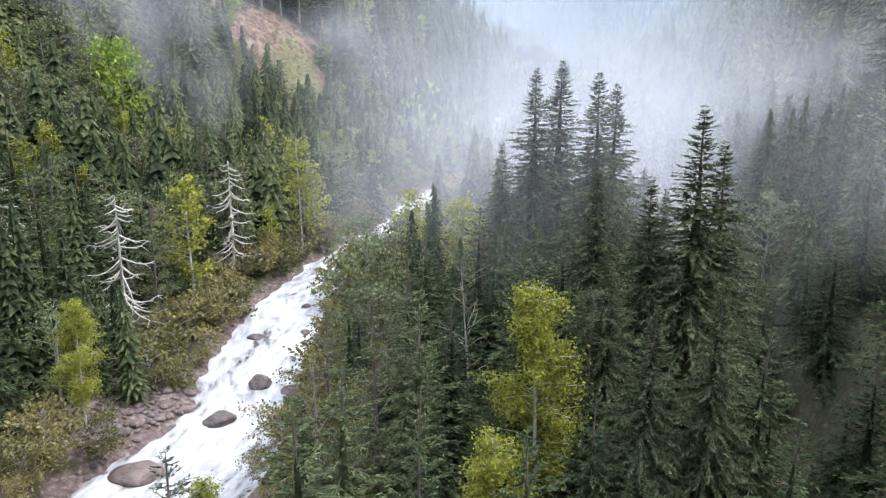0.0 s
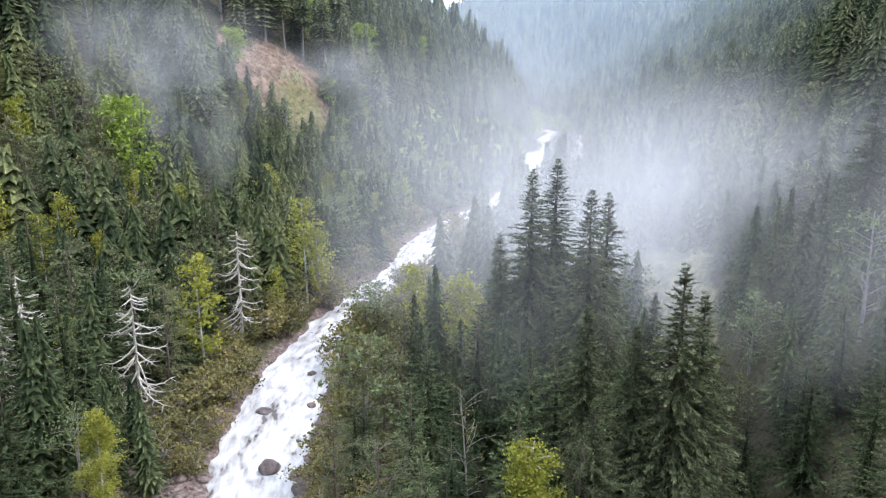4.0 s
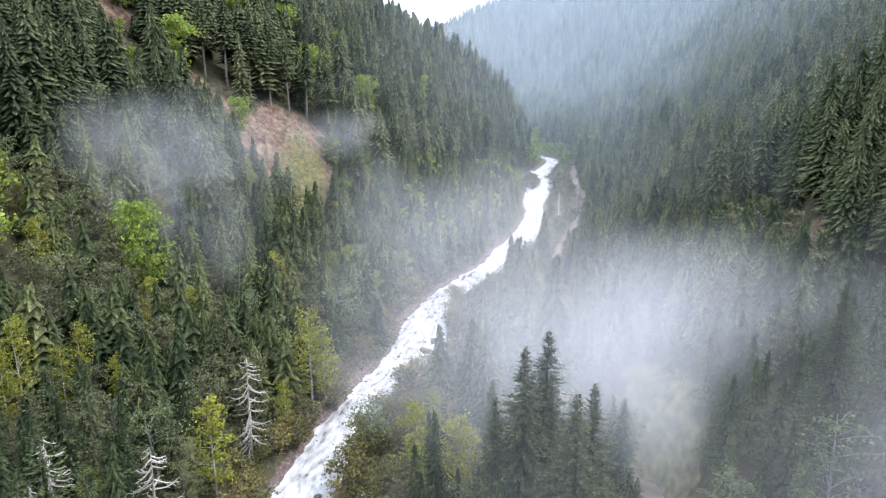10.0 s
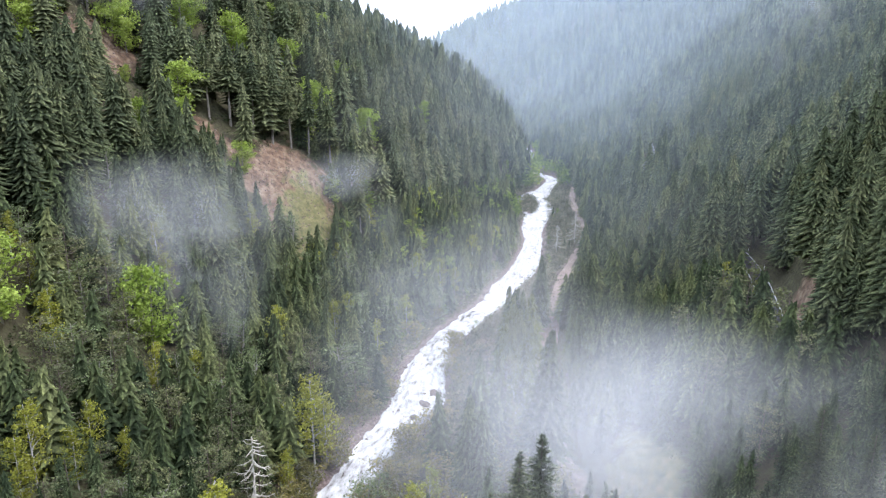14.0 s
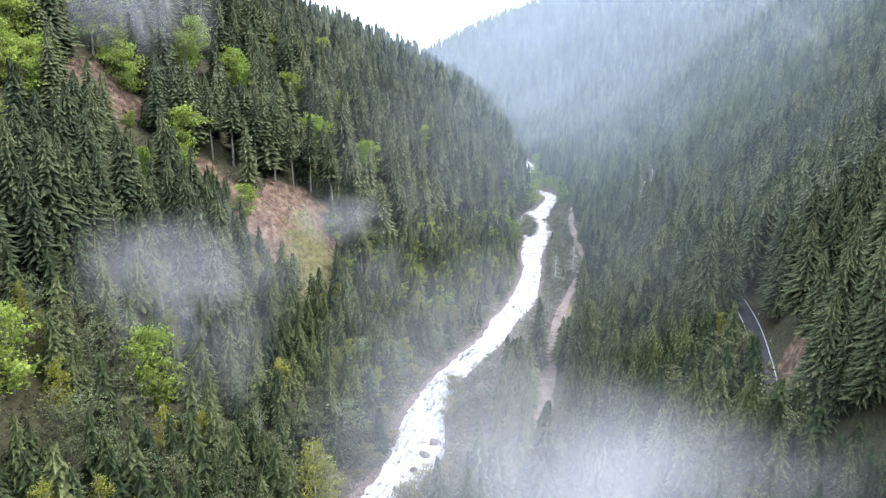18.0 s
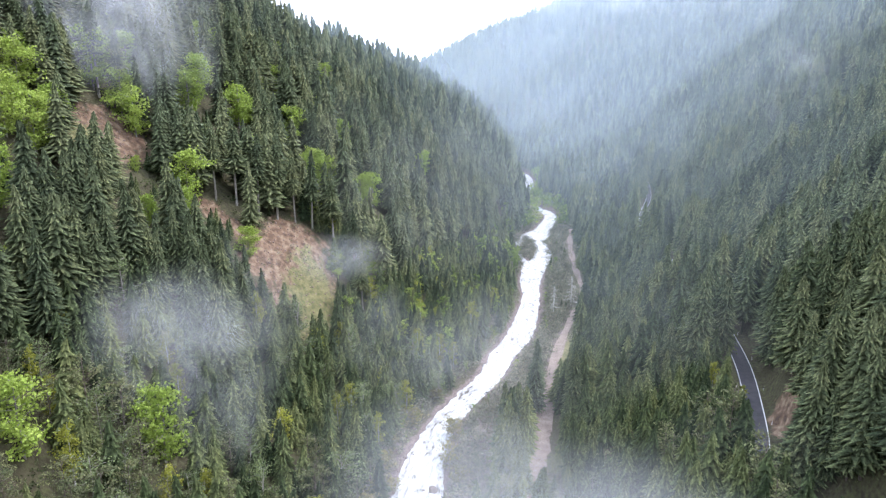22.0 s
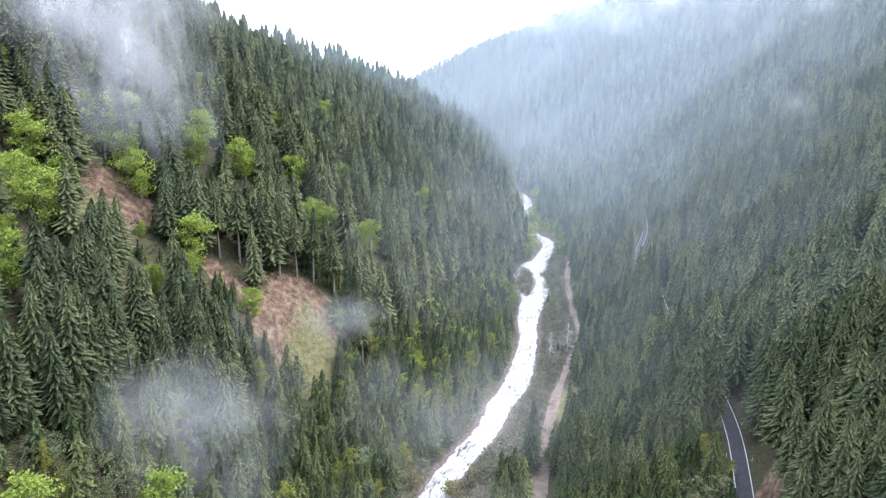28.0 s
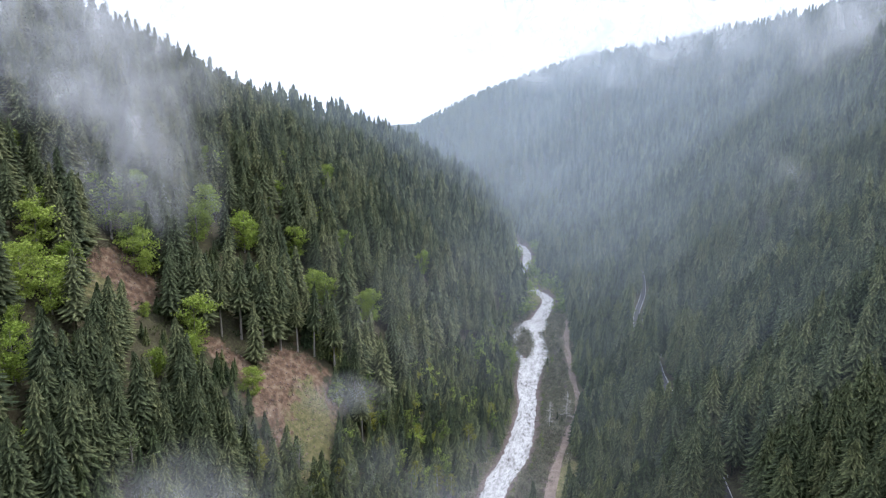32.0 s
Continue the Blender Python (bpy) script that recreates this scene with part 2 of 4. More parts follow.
def mist_material(name, colour, size, low, high, swirl=0.8):
    """Thin drifting droplets: lit like a white veil from both sides, open between the wisps."""
    m = bpy.data.materials.new(name)
    m.use_nodes = True
    n, l = m.node_tree.nodes, m.node_tree.links
    n.remove(n["Principled BSDF"])
    at = n.new("ShaderNodeAttribute")
    at.attribute_name = "veil"
    tc, mp = n.new("ShaderNodeTexCoord"), n.new("ShaderNodeMapping")
    mp.inputs["Scale"].default_value = size
    mp.inputs["Rotation"].default_value = (0.3, 0.25, 0.4)
    cloud = add(n, "ShaderNodeTexNoise", Scale=1.0, Detail=5, Roughness=0.55, Distortion=swirl)
    l.new(tc.outputs["Object"], mp.inputs[0]), l.new(mp.outputs[0], cloud.inputs["Vector"])
    wisps = ramp(n, l, cloud.outputs["Fac"], (low, (0, 0, 0)), (high, (1, 1, 1)))
    full = n.new("ShaderNodeMath")
    full.operation = "MULTIPLY"
    l.new(at.outputs["Fac"], full.inputs[0])
    l.new(wisps, full.inputs[1])
    d, t, c = n.new("ShaderNodeBsdfDiffuse"), n.new("ShaderNodeBsdfTranslucent"), n.new("ShaderNodeBsdfTransparent")
    d.inputs[0].default_value = t.inputs[0].default_value = (*colour, 1)
    for lobe, up in ((d, 0.85), (t, -0.85)):
        aim = add(n, "ShaderNodeCombineXYZ", X=0.0, Y=-0.53, Z=up)
        l.new(aim.outputs[0], lobe.inputs["Normal"])
    lit, out = n.new("ShaderNodeMixShader"), n.new("ShaderNodeMixShader")
    lit.inputs[0].default_value = 0.5
    l.new(d.outputs[0], lit.inputs[1]), l.new(t.outputs[0], lit.inputs[2])
    l.new(full.outputs[0], out.inputs[0]), l.new(c.outputs[0], out.inputs[1]), l.new(lit.outputs[0], out.inputs[2])
    l.new(out.outputs[0], n["Material Output"].inputs[0])
    return m


mist_white = mist_material("mist", (0.97, 0.975, 0.98), (0.028, 0.028, 0.036), 0.14, 0.62, 0.15)
mist_torn = mist_material("torn_mist", (0.95, 0.955, 0.96), (0.034, 0.034, 0.026), 0.40, 0.66, 0.5)
mist_thin = mist_material("mist_wisps", (0.93, 0.935, 0.94), (0.060, 0.060, 0.050), 0.30, 0.72, 0.25)
mist_puff = mist_material("mist_puffs", (0.95, 0.955, 0.96), (0.075, 0.075, 0.060), 0.36, 0.70, 0.5)
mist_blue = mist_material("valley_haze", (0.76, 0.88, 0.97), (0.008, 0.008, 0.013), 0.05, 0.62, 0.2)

# ---- the plan ----
RIVER = np.array([(-30, -60), (-28, 0), (-23, 30), (-20.5, 43), (-18, 55), (-19.5, 70), (-19, 90), (-14.5, 112), (-6, 134), (-4.5, 152),
                  (0, 171), (7, 187), (15.5, 204), (20, 219), (29, 241), (37.5, 282), (40, 305), (47.5, 345), (50, 385), (64, 425),
                  (71, 460), (58, 492), (55, 511), (73, 595), (66, 660), (20, 770), (-80, 870), (-260, 960)], float)
TRACK = np.array([(20.5, 36), (22, 50), (24, 64), (28, 78), (24.5, 98), (20.5, 126), (24, 150), (28, 170), (32, 187), (38, 212), (46, 237), (58, 272), (61, 303), (66, 349), (74, 392)], float)
ROAD = np.array([(86, 20), (72, 70), (62, 104), (63, 118), (68, 131), (73, 146), (78, 163), (81.5, 180), (84, 200), (85, 230), (88, 258), (91, 277), (90.5, 300), (98, 335), (114, 380), (128, 440), (138, 517), (170, 600)], float)


def smooth_line(points, step):
    """A rounded line through the points, at even steps."""
    out = []
    p = np.vstack([2 * points[0] - points[1], points, 2 * points[-1] - points[-2]])
    for i in range(1, len(p) - 2):
        k = max(2, int(np.linalg.norm(p[i + 1] - p[i]) / step))
        s = np.linspace(0, 1, k, endpoint=False)[:, None]
        out.append(0.5 * (2 * p[i] + (p[i + 1] - p[i - 1]) * s + (2 * p[i - 1] - 5 * p[i] + 4 * p[i + 1] - p[i + 2]) * s**2 + (3 * p[i] - p[i - 1] - 3 * p[i + 1] + p[i + 2]) * s**3))
    return np.vstack(out + [points[-1:]])


river_line, track_line, road_line = smooth_line(RIVER, 4), smooth_line(TRACK, 3), smooth_line(ROAD, 3)


def to_line(x, y, line):
    """Signed distance to a line (right of it is positive) and the index of the nearest step."""
    best, side, near = np.full(x.shape, 1e9), np.zeros(x.shape), np.zeros(x.shape, int)
    for i in range(len(line) - 1):
        ax, ay = line[i]
        dx, dy = line[i + 1] - line[i]
        t = np.clip(((x - ax) * dx + (y - ay) * dy) / (dx * dx + dy * dy), 0, 1)
        ex, ey = x - ax - t * dx, y - ay - t * dy
        d = ex * ex + ey * ey
        closer = d < best
        best = np.where(closer, d, best)
        side = np.where(closer, np.sign(ex * dy - ey * dx), side)
        near = np.where(closer, i, near)
    return np.sqrt(best) * np.where(side == 0, 1, side), near


def step_up(a, b, v):
    t = np.clip((v - a) / (b - a), 0, 1)
    return t * t * (3 - 2 * t)


def waves(x, y, size, seed):
    """Soft, uneven relief between -1 and 1."""
    r = np.random.RandomState(seed)
    out = 0
    for k in range(7):
        turn, f, ph = r.uniform(0, 6.28), r.uniform(0.6, 1.9) / size, r.uniform(0, 6.28, 2)
        out = out + np.sin((x * math.cos(turn) + y * math.sin(turn)) * f * 6.28 + ph[0] + 1.3 * np.sin((y * math.cos(turn) - x * math.sin(turn)) * f * 4 + ph[1]))
    return out / 4.5


def river_z(y):
    return 0.5 + 0.01 * np.minimum(y, 900)


def road_z(y):
    return 18 + 0.035 * y


def track_z(y):
    return 2.6 + 0.012 * y + 2.5 * step_up(150, 240, y)


WIDTH = ([-100, 30, 43, 55, 70, 90, 112, 136, 155, 171, 205, 241, 268, 282, 296, 330, 345, 395, 410, 460, 700], [6, 6, 6.4, 4.6, 5.0, 4.2, 3.6, 5.8, 4.9, 3.8, 3.9, 4.8, 4.0, 3.6, 4.2, 5.8, 10, 10, 4.6, 3.8, 3.6])


def half_width(y):
    return np.interp(y, *WIDTH)


LEFT = ([0, 4, 5.5, 8, 14, 30, 45, 52, 59, 96, 130, 200, 300, 600, 1500], [-1.2, -0.9, 0.3, 1.2, 2.5, 8, 18, 27, 38, 70, 103, 150, 190, 205, 120])
NOSE = ([0, 4, 5.5, 8, 12, 35, 60, 100, 130, 200, 300, 600, 1500], [-1.2, -0.9, 0.3, 1.2, 4, 37, 57, 76, 90, 120, 150, 156, 90])
RIGHT = ([0, 4, 5.5, 8, 16, 26, 40, 52, 62, 72, 82, 100, 200, 350, 600, 1000, 1500], [-1.2, -0.9, 0.3, 1.2, 2.4, 3.4, 8, 14, 19, 23, 32, 47, 118, 228, 370, 500, 600])


def ground(x, y):
    x, y = np.asarray(x, float), np.asarray(y, float)
    d, _ = to_line(x, y, river_line)
    u = np.abs(d)
    u = np.maximum(u + (5.2 - half_width(y)) * (1 - step_up(11, 26, u)), 0)
    nose = step_up(300, 480, y)
    left = np.interp(u, *LEFT) * (1 - nose) + np.interp(u, *NOSE) * nose
    z = river_z(y) + np.where(d < 0, left, np.interp(u, *RIGHT))
    z = z + step_up(9, 40, u) * (0.9 * waves(x, y, 26, 3) + step_up(60, 160, u) * (5 * waves(x, y, 120, 4) + step_up(300, 600, y) * 14 * waves(x, y, 260, 5)))
    top = np.interp(x, [-900, -300, -60, 50, 200, 430, 900, 2000], [40, 66, 84, 140, 195, 228, 290, 330])
    over = np.maximum(z - top, 0)
    z = z - over * step_up(620, 900, y) * (d > 0)
    z = z + 2.6 * np.clip(1.3 - np.sqrt(((x - 45.6 - 0.1 * (y - 365)) / 4.4) ** 2 + ((y - 366) / 27) ** 2), 0, 1)
    for line, level, half, fade in ((road_line, road_z, 3.6, 9), (track_line, track_z, 2.4, 7)):
        e, _ = to_line(x, y, line)
        w = 1 - step_up(half, fade, np.abs(e))
        z = z * (1 - w) + (level(y) - 0.06) * w
    return z


def blot(x, y, cx, cy, rx, ry, turn=0.0):
    c, s = math.cos(radians(turn)), math.sin(radians(turn))
    p, q = (x - cx) * c + (y - cy) * s, (y - cy) * c - (x - cx) * s
    return np.clip(1.5 - np.sqrt((p / rx) ** 2 + (q / ry) ** 2), 0, 1)


def bare_earth(x, y):
    return np.maximum.reduce([blot(x, y, *s) for s in SCARS])


def meadow_at(x, y):
    return np.maximum.reduce([blot(x, y, *s) for s in MEADOWS])


GRAVEL = [(-28, 53, 5, 9, 20), (-15, 148, 5, 14, -25), (8, 150, 7, 22, -20), (-19, 120, 4, 12, -25)]
SCARS = [(-46.5, 207, 12.5, 18.5, 0), (-56, 200, 6, 9, 0), (-98, 200, 9, 14, 0), (-68, 203, 8, 4, 0), (75, 136, 2.5, 7, -20)]
MEADOWS = [(30, 88, 5, 19, -8), (-41, 203, 7.5, 14, 0), (-100, 190, 6, 6, 0), (26, 380, 8, 10, 0), (44, 214, 6, 15, -25), (62, 480, 16, 40, 0), (67, 140, 5, 7, 0)]


def mesh_object(name, verts, faces, mat, parent=None, smooth=False, **attributes):
    me = bpy.data.meshes.new(name)
    verts, faces = np.asarray(verts, np.float32), np.asarray(faces, np.int32)
    k = faces.shape[1]
    me.vertices.add(len(verts))
    if verts.shape[1] == 4:
        attributes["tip"] = verts[:, 3]
        verts = np.ascontiguousarray(verts[:, :3])
    me.vertices.foreach_set("co", verts.ravel())
    me.loops.add(faces.size)
    me.loops.foreach_set("vertex_index", faces.ravel())
    me.polygons.add(len(faces))
    me.polygons.foreach_set("loop_start", np.arange(0, faces.size, k, dtype=np.int32))
    me.polygons.foreach_set("use_smooth", np.full(len(faces), smooth))
    for key, values in attributes.items():
        me.attributes.new(key, "FLOAT", "POINT").data.foreach_set("value", np.asarray(values, np.float32).ravel())
    me.update(calc_edges=True)
    me.materials.append(mat)
    ob = new(name, me)
    ob.parent = parent
    return ob


def lattice(nu, nv):
    """Quads of a grid with nu columns and nv rows of points."""
    i = (np.arange(nv - 1)[:, None] * nu + np.arange(nu - 1)).ravel()
    return np.stack([i, i + 1, i + nu + 1, i + nu], 1)


def spaced(inner, step, outer, grow):
    """Even steps inside, widening steps outside."""
    lo, hi = list(np.arange(inner[0], inner[1] + 0.1, step)), []
    for sign, start, stop in ((-1, inner[0], outer[0]), (1, inner[1], outer[1])):
        at, w, run = start, step, []
        while (stop - at) * sign > 0:
            w *= grow
            at += sign * w
            run.append(at)
        hi.append(run)
    return np.array(hi[0][::-1] + lo + hi[1])


# ---- ground ----
gx, gy = np.meshgrid(spaced((-135, 140), 2.2, (-2500, 2500), 1.13), spaced((25, 330), 2.2, (-900, 3500), 1.07))
gz = ground(gx, gy)
gd, _ = to_line(gx, gy, river_line)
soil = mesh_object("ground", np.stack([gx, gy, gz], -1).reshape(-1, 3), lattice(gx.shape[1], gx.shape[0]), ground_mat, smooth=True,
                   earth=bare_earth(gx, gy), meadow=meadow_at(gx, gy),
                   gravel=np.clip(np.maximum.reduce([(half_width(gy) + 2.2 - np.abs(gd)) / 2, 0.45 * ((gd > 0) & (gd < 20) & (gy > 118)), *(blot(gx, gy, *s) for s in GRAVEL)]), 0, 1))
tagged(soil, "steep forested valley ground with litter, moss and bare red earth", "ground", kind="structure")

# ---- river ----
wline = smooth_line(RIVER, 1.0)
wline = wline[(wline[:, 1] > -20) & (wline[:, 1] < 720)]
tang = np.gradient(wline, axis=0)
tang /= np.linalg.norm(tang, axis=1)[:, None]
across = np.linspace(-9, 9, 19)
wx = wline[:, :1] + tang[:, 1:] * across
wy = wline[:, 1:] - tang[:, :1] * across
run = np.cumsum(np.r_[0, np.linalg.norm(np.diff(wline, axis=0), axis=1)])[:, None]
wz = river_z(wy) + 0.22 * waves(across[None] * 1.6, run, 7, 11) + 0.16 * waves(across[None] * 1.4 + 40, run, 3, 12)
water = mesh_object("water", np.stack([wx, wy, wz], -1).reshape(-1, 3), lattice(19, len(wline)), water_mat, smooth=True)
uv = water.data.uv_layers.new(name="flow")
flow = np.stack([np.broadcast_to(across, wx.shape), np.broadcast_to(run, wx.shape)], -1).reshape(-1, 2)
corner = np.empty(len(water.data.loops), np.int32)
water.data.loops.foreach_get("vertex_index", corner)
uv.data.foreach_set("uv", flow[corner].astype(np.float32).ravel())
tagged(water, "foaming white mountain torrent among boulders", "river", kind="structure")


def ribbon(name, line, level, inner, outer, lift, mat, depth=0.25, narrow=np.ones_like):
    """A strip along a line, between two offsets from it, with thickness."""
    t = np.gradient(line, axis=0)
    t /= np.linalg.norm(t, axis=1)[:, None]
    offs = np.array([inner, inner, outer, outer]) * narrow(line[:, 1:])
    x, y = line[:, :1] + t[:, 1:] * offs, line[:, 1:] - t[:, :1] * offs
    z = level(line[:, 1:]) + np.array([-depth, lift, lift, -depth]) + 0 * x
    return mesh_object(name, np.stack([x, y, z], -1).reshape(-1, 3), lattice(4, len(line)), mat)


ROAD_TAPER = lambda y: 1 - 0.35 * step_up(230, 270, y)
tagged(ribbon("road", road_line, road_z, -2.05, 2.05, 0.06, asphalt, narrow=ROAD_TAPER), "narrow wet asphalt mountain road with white edge lines", "road", kind="structure")
for side in (-1.95, 1.77):
    tagged(ribbon("road_line", road_line, road_z, side, side + 0.2, 0.075, line_paint, 0.01, ROAD_TAPER), "worn white edge line on the asphalt", "road marking", kind="structure")
tagged(ribbon("dirt_track", track_line, track_z, -2.7, 2.7, 0.03, track_dirt, narrow=lambda y: 1 - 0.5 * step_up(185, 225, y) + 0.12 * np.sin(y * 0.21)), "reddish dirt track along the river", "track", kind="structure")


# ---- road posts ----


def road_post_parts():
    """A slim white delineator with a dark band near its top."""
    base = tagged(new("road_post"), "slim white roadside post with a dark band", "road post", "posts along the road")
    for name, z0, z1, half, mat in (("shaft", -0.3, 0.72, 0.055, line_paint), ("band", 0.72, 0.90, 0.057, asphalt), ("cap", 0.90, 1.0, 0.05, line_paint)):
        bm = bmesh.new()
        bmesh.ops.create_cube(bm, size=1)
        for v in bm.verts:
            v.co = Vector((v.co.x * 2 * half, v.co.y * 2 * half * 0.8, z0 + (v.co.z + 0.5) * (z1 - z0)))
        bmesh.ops.bevel(bm, geom=bm.edges[:], offset=0.01, segments=1, affect="EDGES")
        me = bpy.data.meshes.new(name)
        bm.to_mesh(me)
        bm.free()
        me.materials.append(mat)
        new(name, me).parent = base
    return base


post = None
for i in range(8, len(road_line) - 60, 5):
    for side in (-3.0, 3.0):
        t = road_line[i + 1] - road_line[i]
        t = t / np.linalg.norm(t)
        x, y = road_line[i, 0] + t[1] * side, road_line[i, 1] - t[0] * side
        m = pose(x, y, float(road_z(y)) + 0.0, 0, 0, math.degrees(math.atan2(t[1], t[0])))
        if post is None:
            post = road_post_parts()
            post.matrix_basis = m
        else:
            copy_thing(post, m)

# ---- trees: shapes ----


def tube(path, radii, sides=5):
    """A tapered round limb along a path: points and triangles."""
    path, radii = np.asarray(path, float), np.asarray(radii, float)
    d = np.gradient(path, axis=0)
    d /= np.linalg.norm(d, axis=1)[:, None] + 1e-9
    ref = np.where(np.abs(d[:, 2:]) > 0.8, [[1.0, 0, 0]], [[0, 0, 1.0]])
    a = np.cross(d, ref)
    a /= np.linalg.norm(a, axis=1)[:, None] + 1e-9
    b = np.cross(d, a)
    ang = np.arange(sides) * 2 * math.pi / sides
    v = path[:, None] + radii[:, None, None] * (a[:, None] * np.cos(ang)[None, :, None] + b[:, None] * np.sin(ang)[None, :, None])
    i, j = np.meshgrid(np.arange(len(path) - 1), np.arange(sides), indexing="ij")
    p, q = (i * sides + j).ravel(), (i * sides + (j + 1) % sides).ravel()
    return v.reshape(-1, 3), np.concatenate([np.stack([p, q, q + sides], 1), np.stack([p, q + sides, p + sides], 1)])


def joined(pieces):
    vs, fs, at = [], [], 0
    for v, f in pieces:
        vs.append(v if v.shape[1] == 4 else np.hstack([v, np.zeros((len(v), 1))]))
        fs.append(f + at)
        at += len(v)
    return np.vstack(vs), np.vstack(fs)


def feather_crown(r, height, radius, bare, boughs, sprays, size, droop=0.35, ragged=0.22, core=0.0, blunt=0.75, slim=0.16):
    """A conifer close by: boughs all the way up the stem, each hung with slim sprays of needles that thin out towards the tip."""
    f = np.sort(1 - r.uniform(0, 1, boughs) ** 0.9)
    turn = np.arange(boughs) * 2.39996 + r.uniform(-0.6, 0.6, boughs)
    tier = 0.86 + 0.14 * np.sin(f * height * 2.2 + r.uniform(0, 6))
    length = radius * ((1 - f) ** blunt * np.minimum(1, (f + 0.14) / 0.2) + 0.02) * r.uniform(1 - 1.8 * ragged, 1 + ragged, boughs) * tier
    z0 = height * (bare + (1 - bare) * f)
    fall = droop * r.uniform(0.4, 1.4, boughs) * (1 - 0.7 * f) - 0.9 * np.clip(f - 0.5, 0, 1)
    c, s = np.cos(turn), np.sin(turn)

    def on(k, q):
        return np.stack([c[k] * length[k] * q, s[k] * length[k] * q, z0[k] + length[k] * (-fall[k] * q ** 1.3 + 0.35 * np.abs(fall[k]) * q ** 4)], 1)

    every, thick = np.arange(boughs), (0.012 * length + 0.01)[:, None] * np.stack([-s, c, 0 * c], 1)
    spine = np.stack([on(every, 0 * f) + thick, on(every, 0 * f) - thick, on(every, 0 * f + 0.55) + thick, on(every, 0 * f + 0.55) - thick, on(every, 0 * f + 1)], 1).reshape(-1, 3)
    i = every * 5
    spines = np.hstack([spine, np.full((len(spine), 1), 0.1)]), np.concatenate([np.stack([i, i + 1, i + 3], 1), np.stack([i, i + 3, i + 2], 1), np.stack([i + 2, i + 3, i + 4], 1)])
    # more sprays on the longer boughs
    count = np.maximum(3, (sprays * (0.25 + 0.75 * length / radius)).astype(int))
    own = np.repeat(every, count)
    q = 0.04 + 0.98 * r.uniform(0, 1, len(own)) ** 0.72
    base = on(own, q)
    aim = turn[own] + r.choice([-1, 1], len(own)) * r.uniform(0.1, 1.3, len(own)) * (1.15 - 0.7 * q)
    reach = size * r.uniform(0.55, 1.3, len(own)) * (1.2 - 0.55 * q) * (0.32 + 0.68 * length[own] / radius)
    dip = -fall[own] * 0.8 - r.uniform(-0.35, 1.3, len(own)) * (0.3 + droop) * (1 - 0.75 * f[own]) + 0.5 * np.clip(f[own] - 0.6, 0, 1)
    along = np.stack([np.cos(aim), np.sin(aim), dip], 1)
    along /= np.linalg.norm(along, axis=1)[:, None]
    flat = np.cross(along, r.normal(size=(len(own), 3)))
    flat *= (slim * reach / (np.linalg.norm(flat, axis=1) + 1e-6))[:, None]
    near = base + along * (0.25 * reach)[:, None]
    v = np.stack([near + flat, near - flat, base + along * reach[:, None]], 1).reshape(-1, 3)
    # fourth value: painted shade near the stem, rising to pale new growth outside
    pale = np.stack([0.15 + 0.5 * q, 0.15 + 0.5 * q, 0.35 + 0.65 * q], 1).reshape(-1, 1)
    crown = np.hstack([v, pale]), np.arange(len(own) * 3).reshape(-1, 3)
    leader = np.array([(0.05, 0, 0.93, 0.5), (-0.04, 0.05, 0.93, 0.5), (-0.04, -0.05, 0.93, 0.5), (0, 0, 1.0, 1.0)]) * (1, 1, height, 1)
    pieces = [crown] + [spines] * (sprays > 12) + [(leader, np.array([(0, 1, 3), (1, 2, 3), (2, 0, 3)]))]
    # the inner cone keeps value 0: needle colour darkened as shade within the crown
    if core:
        k = 9
        ring = np.arange(k) * 2 * math.pi / k
        rows = [np.stack([np.cos(ring) * radius * core * w * r.uniform(0.6, 1.2, k), np.sin(ring) * radius * core * w * r.uniform(0.6, 1.2, k), height * (h + 0.03 * r.uniform(-1, 1, k))], 1)
                for w, h in ((0.35, bare), (1.0, bare + 0.10 * (1 - bare)), (0.66, bare + 0.42 * (1 - bare)), (0.22, bare + 0.72 * (1 - bare)), (0.01, 0.9))]
        a, b = np.meshgrid(np.arange(4), np.arange(k), indexing="ij")
        p, n_ = (a * k + b).ravel(), (a * k + (b + 1) % k).ravel()
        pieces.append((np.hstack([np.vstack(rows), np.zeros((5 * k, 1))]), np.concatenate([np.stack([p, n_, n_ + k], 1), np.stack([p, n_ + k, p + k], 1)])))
    return joined(pieces)


